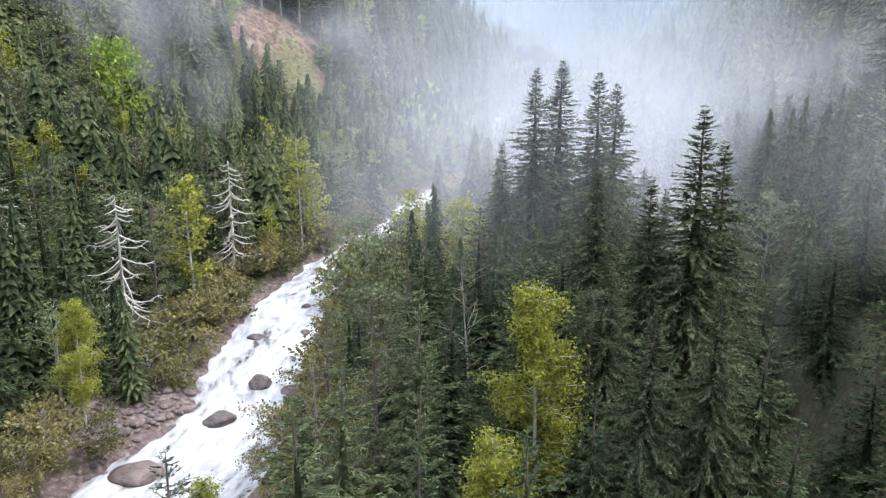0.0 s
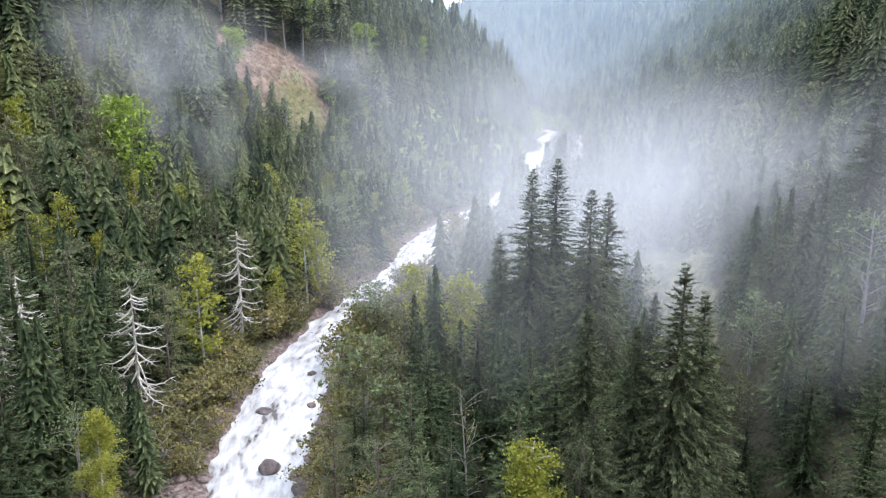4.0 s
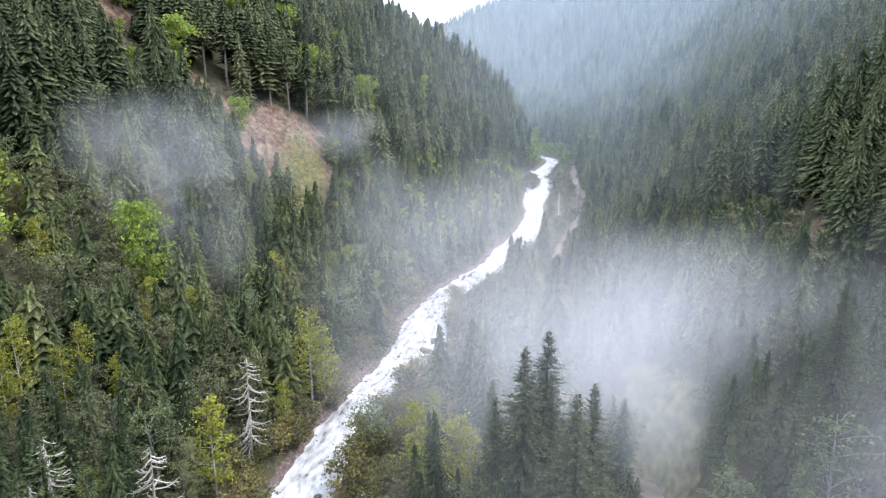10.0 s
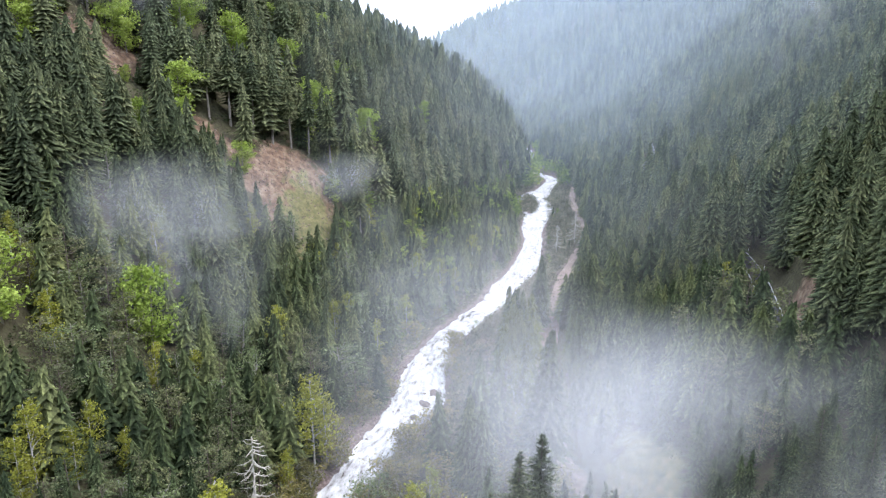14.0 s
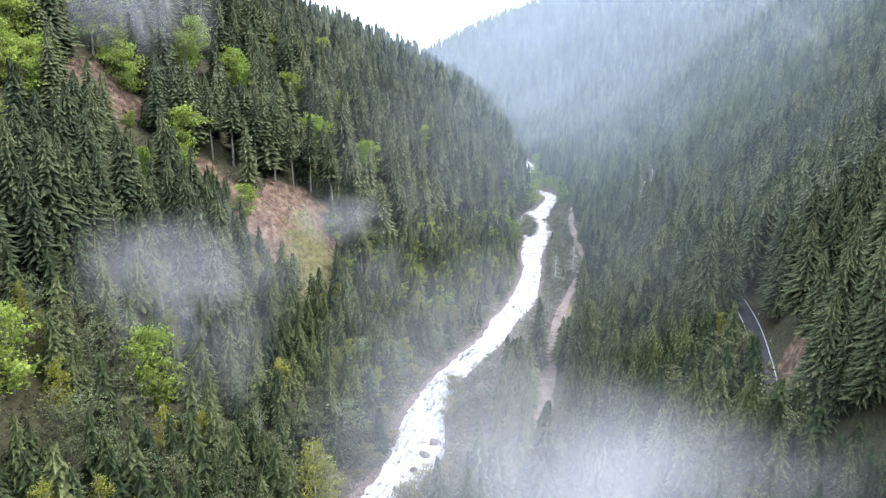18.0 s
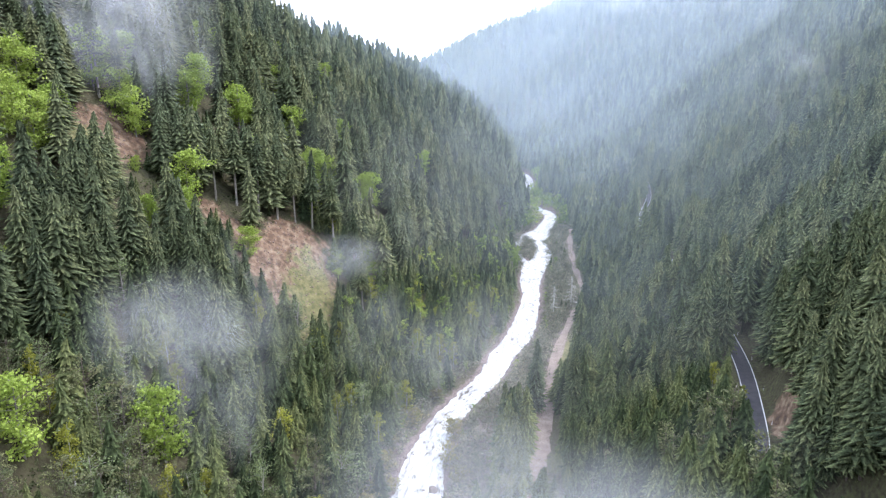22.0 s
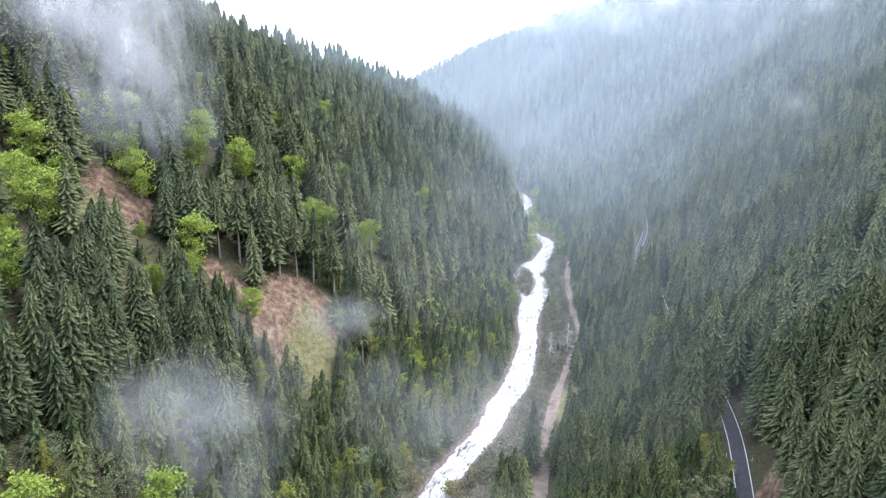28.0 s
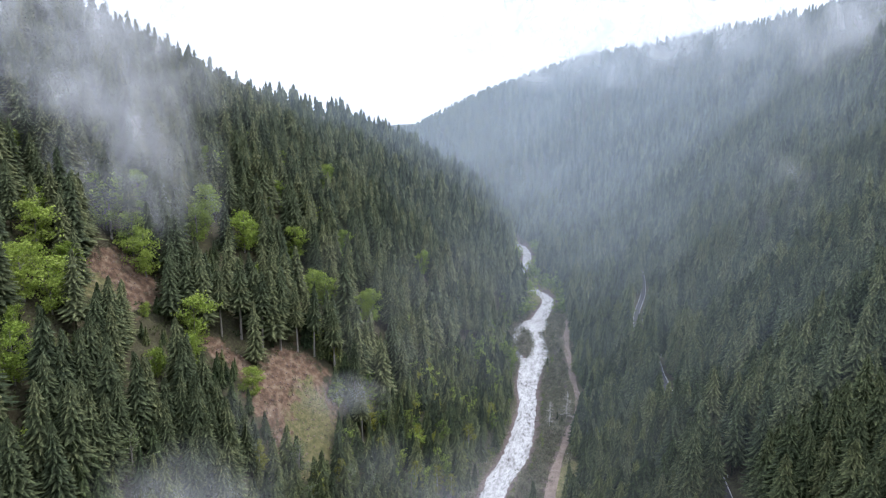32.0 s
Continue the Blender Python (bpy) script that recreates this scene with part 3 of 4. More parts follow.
def skirts(r, height, radius, layers, points, bare=0.03, blunt=0.74):
    """A far spruce: overlapping ragged skirts of boughs round the stem, up to a point."""
    vs, fs, at = [], [], 0
    for w in range(layers):
        f = w / layers
        rad = radius * (1 - f) ** blunt * (1 if w else 0.8) * r.uniform(0.86, 1.12) + 0.07 * radius
        z0 = height * (bare + (1 - bare) * f)
        tall = height * (1 - bare) * max(1 / layers, 0.045) * r.uniform(1.7, 2.3)
        turn, tip = r.uniform(0, 6.28), (r.normal() * 0.08 * radius, r.normal() * 0.08 * radius, min(z0 + tall, height * 1.02))
        # last value: low darkens the colour like shade between boughs, 1 is a pale end
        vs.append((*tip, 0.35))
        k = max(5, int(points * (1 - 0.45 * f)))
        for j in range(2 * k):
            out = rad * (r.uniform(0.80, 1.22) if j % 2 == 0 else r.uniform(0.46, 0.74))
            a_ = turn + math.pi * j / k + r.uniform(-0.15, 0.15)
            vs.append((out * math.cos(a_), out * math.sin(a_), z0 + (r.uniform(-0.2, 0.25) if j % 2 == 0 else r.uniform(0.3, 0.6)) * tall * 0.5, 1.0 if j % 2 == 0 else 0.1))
        fs += [(at, at + 1 + j, at + 1 + (j + 1) % (2 * k)) for j in range(2 * k)]
        at += 1 + 2 * k
    return np.array(vs, float), np.array(fs, int)


def full_crown(r, height, radius, bare, layers, points, boughs, sprays, size, droop, blunt, fill=0.88):
    """A conifer in the middle distance: close skirts of boughs with slim sprays standing out from them."""
    return joined([skirts(r, height, fill * radius, layers, points, bare, blunt), feather_crown(r, height, radius, bare, boughs, sprays, size, droop, 0.26, blunt=blunt, slim=0.2)])


def trunk(r, height, thick, sides=6, sway=0.0, top=0.97):
    k = np.linspace(0, 1, 6)
    bend = np.stack([sway * k**2 * r.uniform(-1, 1), sway * k**2 * r.uniform(-1, 1), -0.6 + (height * top + 0.6) * k], 1)
    return tube(bend, thick * (1 - 0.9 * k) + 0.02, sides)


def leaves(r, centres, sizes):
    """Small folded leaf clumps, two triangles each, in all directions."""
    n_ = len(centres)
    d = r.normal(size=(n_, 3))
    d /= np.linalg.norm(d, axis=1)[:, None]
    e = np.cross(d, r.normal(size=(n_, 3)))
    e /= np.linalg.norm(e, axis=1)[:, None] + 1e-9
    g = np.cross(d, e)
    s = np.asarray(sizes)[:, None]
    v = np.stack([centres - d * s, centres + e * s * 0.6 + g * s * 0.2, centres + d * s, centres - e * s * 0.6 + g * s * 0.2], 1).reshape(-1, 3)
    i = np.arange(n_) * 4
    return v, np.concatenate([np.stack([i, i + 1, i + 2], 1), np.stack([i, i + 2, i + 3], 1)])


def limbs(r, height, start, count, spread, rise, thick, taper=0.9):
    """Tapered, bent limbs from a stem; also gives their outer halves, on which leaves hang."""
    out, tips = [], []
    for k in range(count):
        z0 = height * (start + (0.96 - start) * (k + r.uniform(0, 1)) / count)
        turn = r.uniform(0, 6.28)
        f = 1 - (z0 / height - start) / (1 - start)
        ln = spread * (0.2 + 0.9 * math.sin(math.pi * min(1, 0.05 + 0.84 * f**taper))) * r.uniform(0.7, 1.2)
        q = np.linspace(0, 1, 5)
        p = np.stack([np.cos(turn + 0.4 * q * r.uniform(-1, 1)) * ln * q, np.sin(turn) * ln * q, z0 + rise * ln * (q - 0.35 * q**2)], 1)
        out.append(tube(p[::2], (thick * (0.35 + 0.3 * f) * (1 - 0.85 * q) + 0.012)[::2], 3))
        tips.append(p)
    return out, tips


def broad_crown(r, tips, per, size, hang, fuzz):
    """Leaf clumps scattered round the limbs, with gaps between the limbs."""
    c = []
    for p in tips:
        k = int(per * r.uniform(0.6, 1.3))
        q = r.uniform(0.25, 1.08, k) * 4
        i = np.minimum(q.astype(int), 3)
        base = p[i] + (p[i + 1] - p[i]) * (q - i)[:, None]
        off = r.normal(size=(k, 3)) * fuzz
        off[:, 2] = off[:, 2] * 0.7 - hang * r.uniform(0, 1, k) ** 2
        c.append(base + off)
    c = np.vstack(c)
    return leaves(r, c, r.uniform(0.6, 1.3, len(c)) * size)


def tree(name, label, category, group, stem, crown_mesh, bark_mat, leaf_mat, boughs=None):
    base = tagged(new(name), label, category, group)
    if stem is not None:
        mesh_object("trunk", *stem, bark_mat, base, smooth=True)
    if boughs:
        tagged(mesh_object("branch_work", *joined(boughs), bark_mat, base, smooth=True), kind="stuff")
    if crown_mesh is not None:
        mesh_object("crown", *crown_mesh, leaf_mat, base)
    return base


STORE = pose(0, -400, -60)
R = np.random.RandomState(7)
kinds = {}


def make_kinds():
    for k in range(4):
        h = 25.0
        kinds.setdefault("spruce", []).append((h, tree("spruce", "tall dark green Norway spruce with drooping boughs", "spruce tree", "tall spruces of the valley",
            trunk(R, h, 0.30), full_crown(R, h, R.uniform(4.9, 5.8), R.uniform(0.04, 0.14), 30, 13, 130, 14, 1.0, 0.5, 0.84), spruce_bark, needles)))
    for k in range(3):
        h = 26.0
        kinds.setdefault("bare_spruce", []).append((h, tree("spruce", "tall spruce with a long bare pale stem above the scar", "spruce tree", "tall spruces of the valley",
            trunk(R, h, 0.34), full_crown(R, h, R.uniform(3.6, 4.4), R.uniform(0.36, 0.48), 20, 12, 80, 13, 0.9, 0.5, 0.8), pale_bark, needles)))
    for k in range(4):
        h = 11.0
        kinds.setdefault("young", []).append((h, tree("young_spruce", "slender young green spruce in the riverside wood", "spruce tree", "young spruces",
            trunk(R, h, 0.13), full_crown(R, h, R.uniform(2.4, 3.0), 0.03, 18, 10, 90, 14, 0.66, 0.28, 0.7, 0.66), spruce_bark, young_needles)))
    for k in range(3):
        h = 11.0
        kinds.setdefault("near_young", []).append((h, tree("young_spruce", "slender young green spruce in the riverside wood", "spruce tree", "young spruces",
            trunk(R, h, 0.13), feather_crown(R, h, R.uniform(2.7, 3.3), 0.02, 170, 44, 0.58, 0.20, 0.30, core=0.12, blunt=0.70, slim=0.14), spruce_bark, young_needles)))
    for k in range(4):
        h = 11.0
        kinds.setdefault("mid_young", []).append((h, tree("young_spruce", "slender young green spruce in the riverside wood", "spruce tree", "young spruces",
            trunk(R, h, 0.13), full_crown(R, h, R.uniform(2.4, 3.0), 0.02, 20, 10, 150, 22, 0.52, 0.25, 0.7, 0.55), spruce_bark, young_needles)))
    for k in range(3):
        h = 25.0
        kinds.setdefault("near_spruce", []).append((h, tree("spruce", "tall dark green Norway spruce with drooping boughs", "spruce tree", "tall spruces of the valley",
            trunk(R, h, 0.30), feather_crown(R, h, R.uniform(5.6, 6.4), 0.05, 660, 84, 0.80, 0.62, 0.32, core=0.15, blunt=0.86, slim=0.15), spruce_bark, needles)))
    for k in range(3):
        h = 13.0
        st, tips = limbs(R, h, 0.12, 40, 2.9, 0.3, 0.055)
        kinds.setdefault("larch", []).append((h, tree("larch", "airy grey-green larch with thin twigs", "larch tree", "larches",
            trunk(R, h, 0.15, 6, 0.2), broad_crown(R, tips, 27, 0.21, 0.3, 0.30), spruce_bark, pine_needles, st)))
    h = 13.0
    st, tips = limbs(R, h, 0.08, 70, 2.3, 0.25, 0.04)
    kinds["near_larch"] = [(h, tree("larch", "airy grey-green larch with thin twigs", "larch tree", "larches",
        trunk(R, h, 0.13, 6, 0.2), broad_crown(R, tips, 130, 0.062, 0.25, 0.16), spruce_bark, pine_needles, st))]
    for k in range(3):
        h = 13.0
        st, tips = limbs(R, h, 0.16, 30, 2.3, 0.65, 0.045, 1.35)
        kinds.setdefault("birch", []).append((h, tree("birch", "slender yellow-green birch with a pale stem", "birch tree", "birches",
            trunk(R, h, 0.14, 6, 0.5), broad_crown(R, tips, 42, 0.23, 0.9, 0.40), birch_bark, birch_leaves, st)))
    h = 16.0
    st, tips = limbs(R, h, 0.22, 70, 2.3, 0.45, 0.020, 1.5)
    kinds["near_birch"] = [(h, tree("birch", "slender yellow-green birch with a pale stem", "birch tree", "birches",
        trunk(R, h, 0.13, 7, 0.4), broad_crown(R, tips, 210, 0.10, 1.0, 0.30), birch_bark, birch_leaves, st))]
    for k in range(3):
        h = 14.0
        st, tips = limbs(R, h, 0.06, 36, 4.3, 0.5, 0.10)
        kinds.setdefault("beech", []).append((h, tree("beech", "fresh bright green beech in new leaf", "beech tree", "beeches",
            trunk(R, h, 0.24, 6, 0.5), broad_crown(R, tips, 62, 0.37, 0.25, 0.72), beech_bark, beech_leaves, st)))
    for k in range(2):
        h = 9.0
        st, tips = limbs(R, h, 0.06, 28, 2.9, 0.6, 0.05)
        kinds.setdefault("willow", []).append((h, tree("willow", "pale grey-green willow by the torrent", "willow tree", "willows",
            trunk(R, h, 0.14, 6, 0.6), broad_crown(R, tips, 36, 0.18, 0.4, 0.38), beech_bark, grey_leaves, st)))
    for k in range(3):
        h = 3.2
        st, tips = limbs(R, h, 0.03, 16, 2.0, 0.8, 0.10)
        kinds.setdefault("shrub", []).append((h, tree("shrub", "ochre and olive shrub on the stony bank", "shrub", "bank shrubs",
            None, broad_crown(R, tips, 32, 0.20, 0.2, 0.34), beech_bark, shrub_leaves, st)))
    for k in range(2):
        h = 3.2
        st, tips = limbs(R, h, 0.03, 22, 1.9, 0.8, 0.05)
        kinds.setdefault("near_shrub", []).append((h, tree("shrub", "ochre and olive shrub on the stony bank", "shrub", "bank shrubs",
            None, broad_crown(R, tips, 75, 0.095, 0.2, 0.27), beech_bark, shrub_leaves, st)))
    h = 13.0
    st, tips = limbs(R, h, 0.3, 26, 2.0, 0.9, 0.03)
    kinds["bare_tree"] = [(h, tree("sparse_tree", "half-bare young tree with a few yellow leaves", "tree", "half-bare trees",
        trunk(R, h, 0.11, 6, 0.4), broad_crown(R, tips, 14, 0.085, 0.3, 0.2), beech_bark, shrub_leaves, st))]
    for k in range(2):
        h = 12.0
        lean = []
        for i in range(44):
            f_ = (i + R.uniform(0, 1)) / 44
            z0 = h * (0.12 + 0.86 * f_)
            turn, ln = R.uniform(0, 6.28), (0.4 + 2.8 * (1 - f_) ** 0.6 * R.uniform(0.5, 1.15))
            q, bend = np.linspace(0, 1, 5), R.uniform(-0.5, 0.5)
            dip, curl = R.uniform(0.3, 0.9), R.uniform(0.15, 0.5)
            p = np.stack([np.cos(turn + bend * q) * ln * q, np.sin(turn + bend * q) * ln * q, z0 + ln * (-dip * q + curl * q**3)], 1)
            lean.append(tube(p, 0.08 * (1 - 0.8 * q) + 0.018, 3))
            for j in (2, 3, 4):
                for sg in (-1, 1):
                    out_ = turn + bend + sg * R.uniform(0.5, 1.0)
                    tip = p[j] + np.array([math.cos(out_), math.sin(out_), R.uniform(-0.7, 0.1)]) * R.uniform(0.25, 0.6) * ln * 0.5
                    lean.append(tube([p[j], tip], [0.032, 0.014], 3))
        kinds.setdefault("snag", []).append((h, tree("dead_spruce", "bare bleached dead spruce with curled branches", "dead tree", "dead spruces",
            trunk(R, h, 0.17), None, dead_wood, None, lean)))


make_kinds()
for made in kinds.values():
    for _, proto in made:
        proto.matrix_world = STORE
used = {}


def plant(kind, x, y, height, z=None, lean=2.0):
    """A tree or shrub of that height at (x, y), on the ground."""
    h, proto = kinds[kind][R.randint(len(kinds[kind]))]
    s = height / h
    m = pose(x, y, float(ground(x, y)) if z is None else z, R.uniform(-lean, lean), R.uniform(-lean, lean), R.uniform(0, 360))
    wide = s * R.uniform(0.88, 1.14)
    if used.get(proto.name) is None:
        used[proto.name], ob = True, proto
    else:
        ob = copy_thing(proto, m)
    ob.matrix_basis = m @ Matrix.Diagonal((wide, wide, s, 1))
    return ob


# ---- trees: the ones that stand out ----
HERO = [("spruce", 12.5, 60, 19), ("spruce", 19, 59, 16), ("spruce", 39, 62, 22), ("spruce", 42, 58, 20),
        ("spruce", 6.5, 70, 19), ("spruce", 9, 57, 16), ("spruce", 14.5, 55, 14), ("birch", -21, 111, 13),
        ("birch", -52, 114, 11), ("birch", -53, 87, 10), ("birch", -49, 94, 9), ("birch", -57, 84, 14), ("birch", -56, 79, 12), ("birch", -24, 165, 11), ("birch", -16, 156, 10),
        ("birch", -37, 142, 11), ("birch", -10, 174, 11), ("birch", -1, 205, 11), ("birch", 10, 234, 12), ("birch", -8, 224, 12),
        ("willow", 36.5, 56, 12), ("willow", -62, 106, 12), ("willow", -60, 115, 11), ("willow", -13, 174, 9), ("willow", -37, 124, 11), ("willow", -19, 154, 10),
        ("willow", -11.5, 92, 9), ("willow", -10.2, 94, 8.5), ("willow", 29.5, 61, 8),
        ("snag", -44, 67, 13), ("snag", -42, 60, 12),
        ("beech", -56.5, 124, 17), ("beech", -79, 177, 9), ("beech", -113, 184, 15),
        ("beech", -107, 167, 15), ("beech", -102, 170, 15), ("beech", -98, 146, 14), ("beech", -72, 104, 15), ("beech", -108, 214, 18), ("beech", -94, 209, 15), ("beech", -100, 214, 14),
        ("beech", -88, 247, 15), ("beech", -88, 239, 14), ("beech", -75, 251, 15), ("beech", -60, 268, 14), ("beech", -46, 256, 14), ("beech", -45, 303, 14), ("beech", -29, 270, 14),
        ("beech", -12, 350, 13), ("beech", -104, 230, 16), ("beech", -33, 265, 12), ("beech", -64, 366, 14), ("beech", -50, 254, 12),
        ("larch", 8, 36, 14), ("spruce", 60.3, 120.5, 12), ("young", -41, 57, 16), ("young", -41, 61, 18), ("young", -38, 71, 17), ("larch", -31, 71, 15), ("young", -46, 74, 18), ("young", -34, 76, 15), ("snag", 44, 260, 11), ("snag", 51, 261, 12), ("bare_tree", 2, 45, 14), ("bare_tree", -8, 40, 10), ("birch", 66, 153, 7), ("birch", 69, 143, 6)]
# trees known by the height of their tips above the datum
TIPS = [("near_spruce", 8.7, 67, 30.8), ("near_spruce", 11.3, 70, 31.5), ("near_spruce", 12.7, 56.6, 30.3), ("near_spruce", 15.1, 61, 29.4), ("near_spruce", 15, 39.6, 28.4), ("near_spruce", 17.6, 41.5, 26.3),
        ("near_spruce", 12.6, 40.6, 24.2), ("spruce", 4.1, 98, 22.8), ("spruce", 6.7, 96, 21.8), ("near_spruce", 10.5, 46, 24.0), ("near_young", 4.7, 37.6, 20.7), ("near_birch", 5.1, 34, 19.9), ("near_larch", -3.8, 36, 19.5),
        ("willow", 33.1, 62, 16.8), ("snag", -32.9, 67.5, 19.1), ("snag", -28.6, 91, 19.7), ("birch", -30, 79.5, 19.2), ("birch", -22.9, 109, 20.9), ("near_spruce", 9.5, 30, 19.9), ("near_spruce", 9.5, 36, 21.3),
        ("near_spruce", 12.7, 30, 21.2), ("near_young", 3.5, 24, 17.0), ("near_birch", 2.5, 25, 16.3), ("near_young", -34.5, 58, 22.5), ("beech", -58.2, 196, 53), ("beech", -76, 199, 75), ("beech", -88, 193, 74)]
HERO += [("bare_spruce", x, y, h) for x, y, h in ((-60, 216, 26), (-55, 220, 28), (-50, 224, 25), (-45, 227, 27), (-66, 213, 27), (-71, 209, 25), (-101, 217, 27), (-106, 213, 28), (-96, 220, 26), (-91, 219, 25), (-38, 228, 26), (-31, 226, 24), (-27, 216, 22))]
HERO += [(kind, x, y, top - float(ground(x, y))) for kind, x, y, top in TIPS]
tall = []
for kind, x, y, h in HERO:
    plant("near_" + kind if kind in ("spruce", "young", "larch") and y < 80 else kind, x, y, h)
    kind = kind.replace("near_", "")
    tall.append((x, y, 5.5 if kind == "beech" else 3.0 if kind in ("snag", "birch") else 2.3))
tall = np.array(tall)

# ---- trees: the woods, by the plan ----


def scatter(x0, x1, y0, y1, gap, seed):
    r = np.random.RandomState(seed)
    x, y = np.meshgrid(np.arange(x0, x1, gap), np.arange(y0, y1, gap))
    return x.ravel() + r.uniform(-0.48, 0.48, x.size) * gap, y.ravel() + r.uniform(-0.48, 0.48, x.size) * gap, r


def woods(x, y, r):
    """Kind and height of what grows at each place ('' for nothing), by the distance from river, track and road."""
    d, _ = to_line(x, y, river_line)
    tr, rd = np.abs(to_line(x, y, track_line)[0]), np.abs(to_line(x, y, road_line)[0])
    open_ground = (np.abs(d) < half_width(y) + 2.2) | (tr < 2.8) | (rd < 3.8) | (bare_earth(x, y) > 0.5) | (meadow_at(x, y) > 0.55) | (x * x + y * y < 15**2) | ((np.abs(x) < 0.75 * y) & (y < 24))
    pick = r.uniform(0, 1, x.size)
    kind = np.full(x.size, "spruce", dtype=object)
    high = r.uniform(17, 27, x.size)
    # the young mixed wood below the left slope
    low_left = (d < 0) & ((d > -46 + 34 * step_up(250, 420, y)) | (y > 160) & (y < 232) & (x > -53) | (y < 150) & (d > -64))
    high = np.where(low_left, r.uniform(8, 14.5, x.size) * np.where(y < 120, 1.15, 1.0), high)
    kind[low_left] = "young"
    kind[low_left & (pick > 0.64)] = "larch"
    kind[low_left & (pick > 0.845)] = "birch"
    kind[low_left & (pick > 0.90)] = "willow"
    up_left = ~low_left & (d < 0)
    kind[up_left & (pick > 0.955)] = "beech"
    # the right bank: young trees near by, brush up the river
    near_right = (d > 0) & (d < 30) & (y < 112)
    kind[near_right] = "young"
    high = np.where(near_right, r.uniform(8, 16, x.size), high)
    kind[near_right & (pick > 0.82)] = "larch"
    kind[near_right & (pick > 0.88)] = "willow"
    kind[near_right & (pick > 0.93)] = "birch"
    fringe = near_right & (d < 17) & (y < 108)
    kind[fringe & (pick < 0.42)] = "tall_shrub"
    kind[fringe & (pick >= 0.42) & (pick < 0.5)] = "larch"
    high = np.where(fringe & (pick < 0.42), r.uniform(2.2, 4.4, x.size), high)
    low_bank = (d > 0) & (d < 14) & (y > 66) & (y < 126)
    low_bank |= (d > 0) & (to_line(x, y, track_line)[0] < 0) & (y > 84) & (y < 126) & (r.uniform(0, 1, x.size) < 0.85)
    kind[low_bank] = "shrub"
    bank = (d > 0) & (d < 19) & (y >= 112)
    kind[bank] = "brush"
    kind[bank & (pick > 0.95)] = "young"
    high = np.where(bank, r.uniform(4, 8, x.size), high)
    low_right = (d >= 30) & (y < 88) & (x < 0.75 * y + 12)
    kind[low_right] = "young"
    high = np.where(low_right, r.uniform(7, 12, x.size), high)
    kind[low_right & (pick > 0.85)] = "larch"
    mid_right = (d >= 19) & (rd > 0) & (d < 60) & (y >= 112)
    high = np.where(mid_right, r.uniform(10, 19, x.size), high)
    kind[mid_right & (pick > 0.55)] = "young"
    kind[mid_right & (pick > 0.95)] = "larch"
    plantation = (d > 19) & (d < 95) & (y > 88) & (y < 168) & (to_line(x, y, road_line)[0] < 0) & (to_line(x, y, track_line)[0] > 0)
    kind[plantation] = "young"
    kind[plantation & (pick > 0.86)] = "larch"
    high = np.where(plantation, r.uniform(6.5, 11.5, x.size) * np.where((y < 130) & (rd < 26), 1.5, 1.0), high)
    screen = (rd < 13) & (to_line(x, y, road_line)[0] < 0) & ((y > 184) & (y < 292) | (y > 372) & (y < 472) | (y > 484))
    kind[screen] = "spruce"
    high = np.where(screen, r.uniform(19, 25, x.size), high)
    high = np.where((kind == "beech") | (kind == "birch") | (kind == "willow"), np.minimum(high, r.uniform(8, 14, x.size)), high)
    rim = (d < 0) & (d > -half_width(y) - 6) | (d > 0) & (d < half_width(y) + 4.5)
    kind[rim & (pick < 0.6)] = "shrub"
    high = np.where(kind == "shrub", r.uniform(1.6, 4.2, x.size), high)
    kind[kind == "tall_shrub"] = "shrub"
    kind[open_ground] = ""
    # short growth below the beeches that stand in the open
    for bx_, by_, wide_ in tall[tall[:, 2] > 5]:
        if by_ < 100:
            continue
        ux_, uy_ = -bx_ / math.hypot(bx_, by_), -by_ / math.hypot(bx_, by_)
        along, off = (x - bx_) * ux_ + (y - by_) * uy_, np.abs((x - bx_) * uy_ - (y - by_) * ux_)
        front = (along > 0) & (along < 19) & (off < 5) & (kind == "spruce")
        kind[front] = "young"
        high = np.where(front, np.minimum(high, 2.5 + 0.35 * along), high)
    # low growth before the dead spruces and below the bare slopes
    for bx_, by_, deep, half, least in ((-28.6, 91, 16, 3, 8), (-32.9, 67.5, 16, 3.5, 7), (-44, 67, 14, 3, 4), (-98, 203, 26, 9, 4), (-67, 201, 18, 6, 5), (101, 343, 40, 4, 3), (107, 360, 40, 4, 3), (114, 378, 34, 4, 3)):
        ux_, uy_ = -bx_ / math.hypot(bx_, by_), -by_ / math.hypot(bx_, by_)
        along, off = (x - bx_) * ux_ + (y - by_) * uy_, np.abs((x - bx_) * uy_ - (y - by_) * ux_)
        front = (along > -1) & (along < deep) & (off < half) & (kind != "shrub") & (kind != "")
        kind[front] = "young"
        high = np.where(front, np.minimum(high, least + 0.25 * along), high)
    if len(tall):
        crowd = np.min((x[:, None] - tall[:, 0]) ** 2 + (y[:, None] - tall[:, 1] + 0.3 * tall[:, 2]) ** 2 - tall[:, 2] ** 2, axis=1) < 0
        kind[crowd] = ""
    return kind, high


xs_, ys_, rr = scatter(-290, 310, 14, 420, 3.7, 21)
kind, high = woods(xs_, ys_, rr)
# tall trees stand wider apart
keep = (kind != "") & ~(((kind == "spruce") | (kind == "beech")) & (rr.uniform(0, 1, len(xs_)) < np.where(np.hypot(xs_, ys_) > 190, 0.54, 0.42)))
xs_, ys_, kind, high = xs_[keep], ys_[keep], kind[keep], high[keep]
inside = (np.abs(xs_) < 0.70 * ys_ + 16)
xs_, ys_, kind, high = xs_[inside], ys_[inside], kind[inside], high[inside]
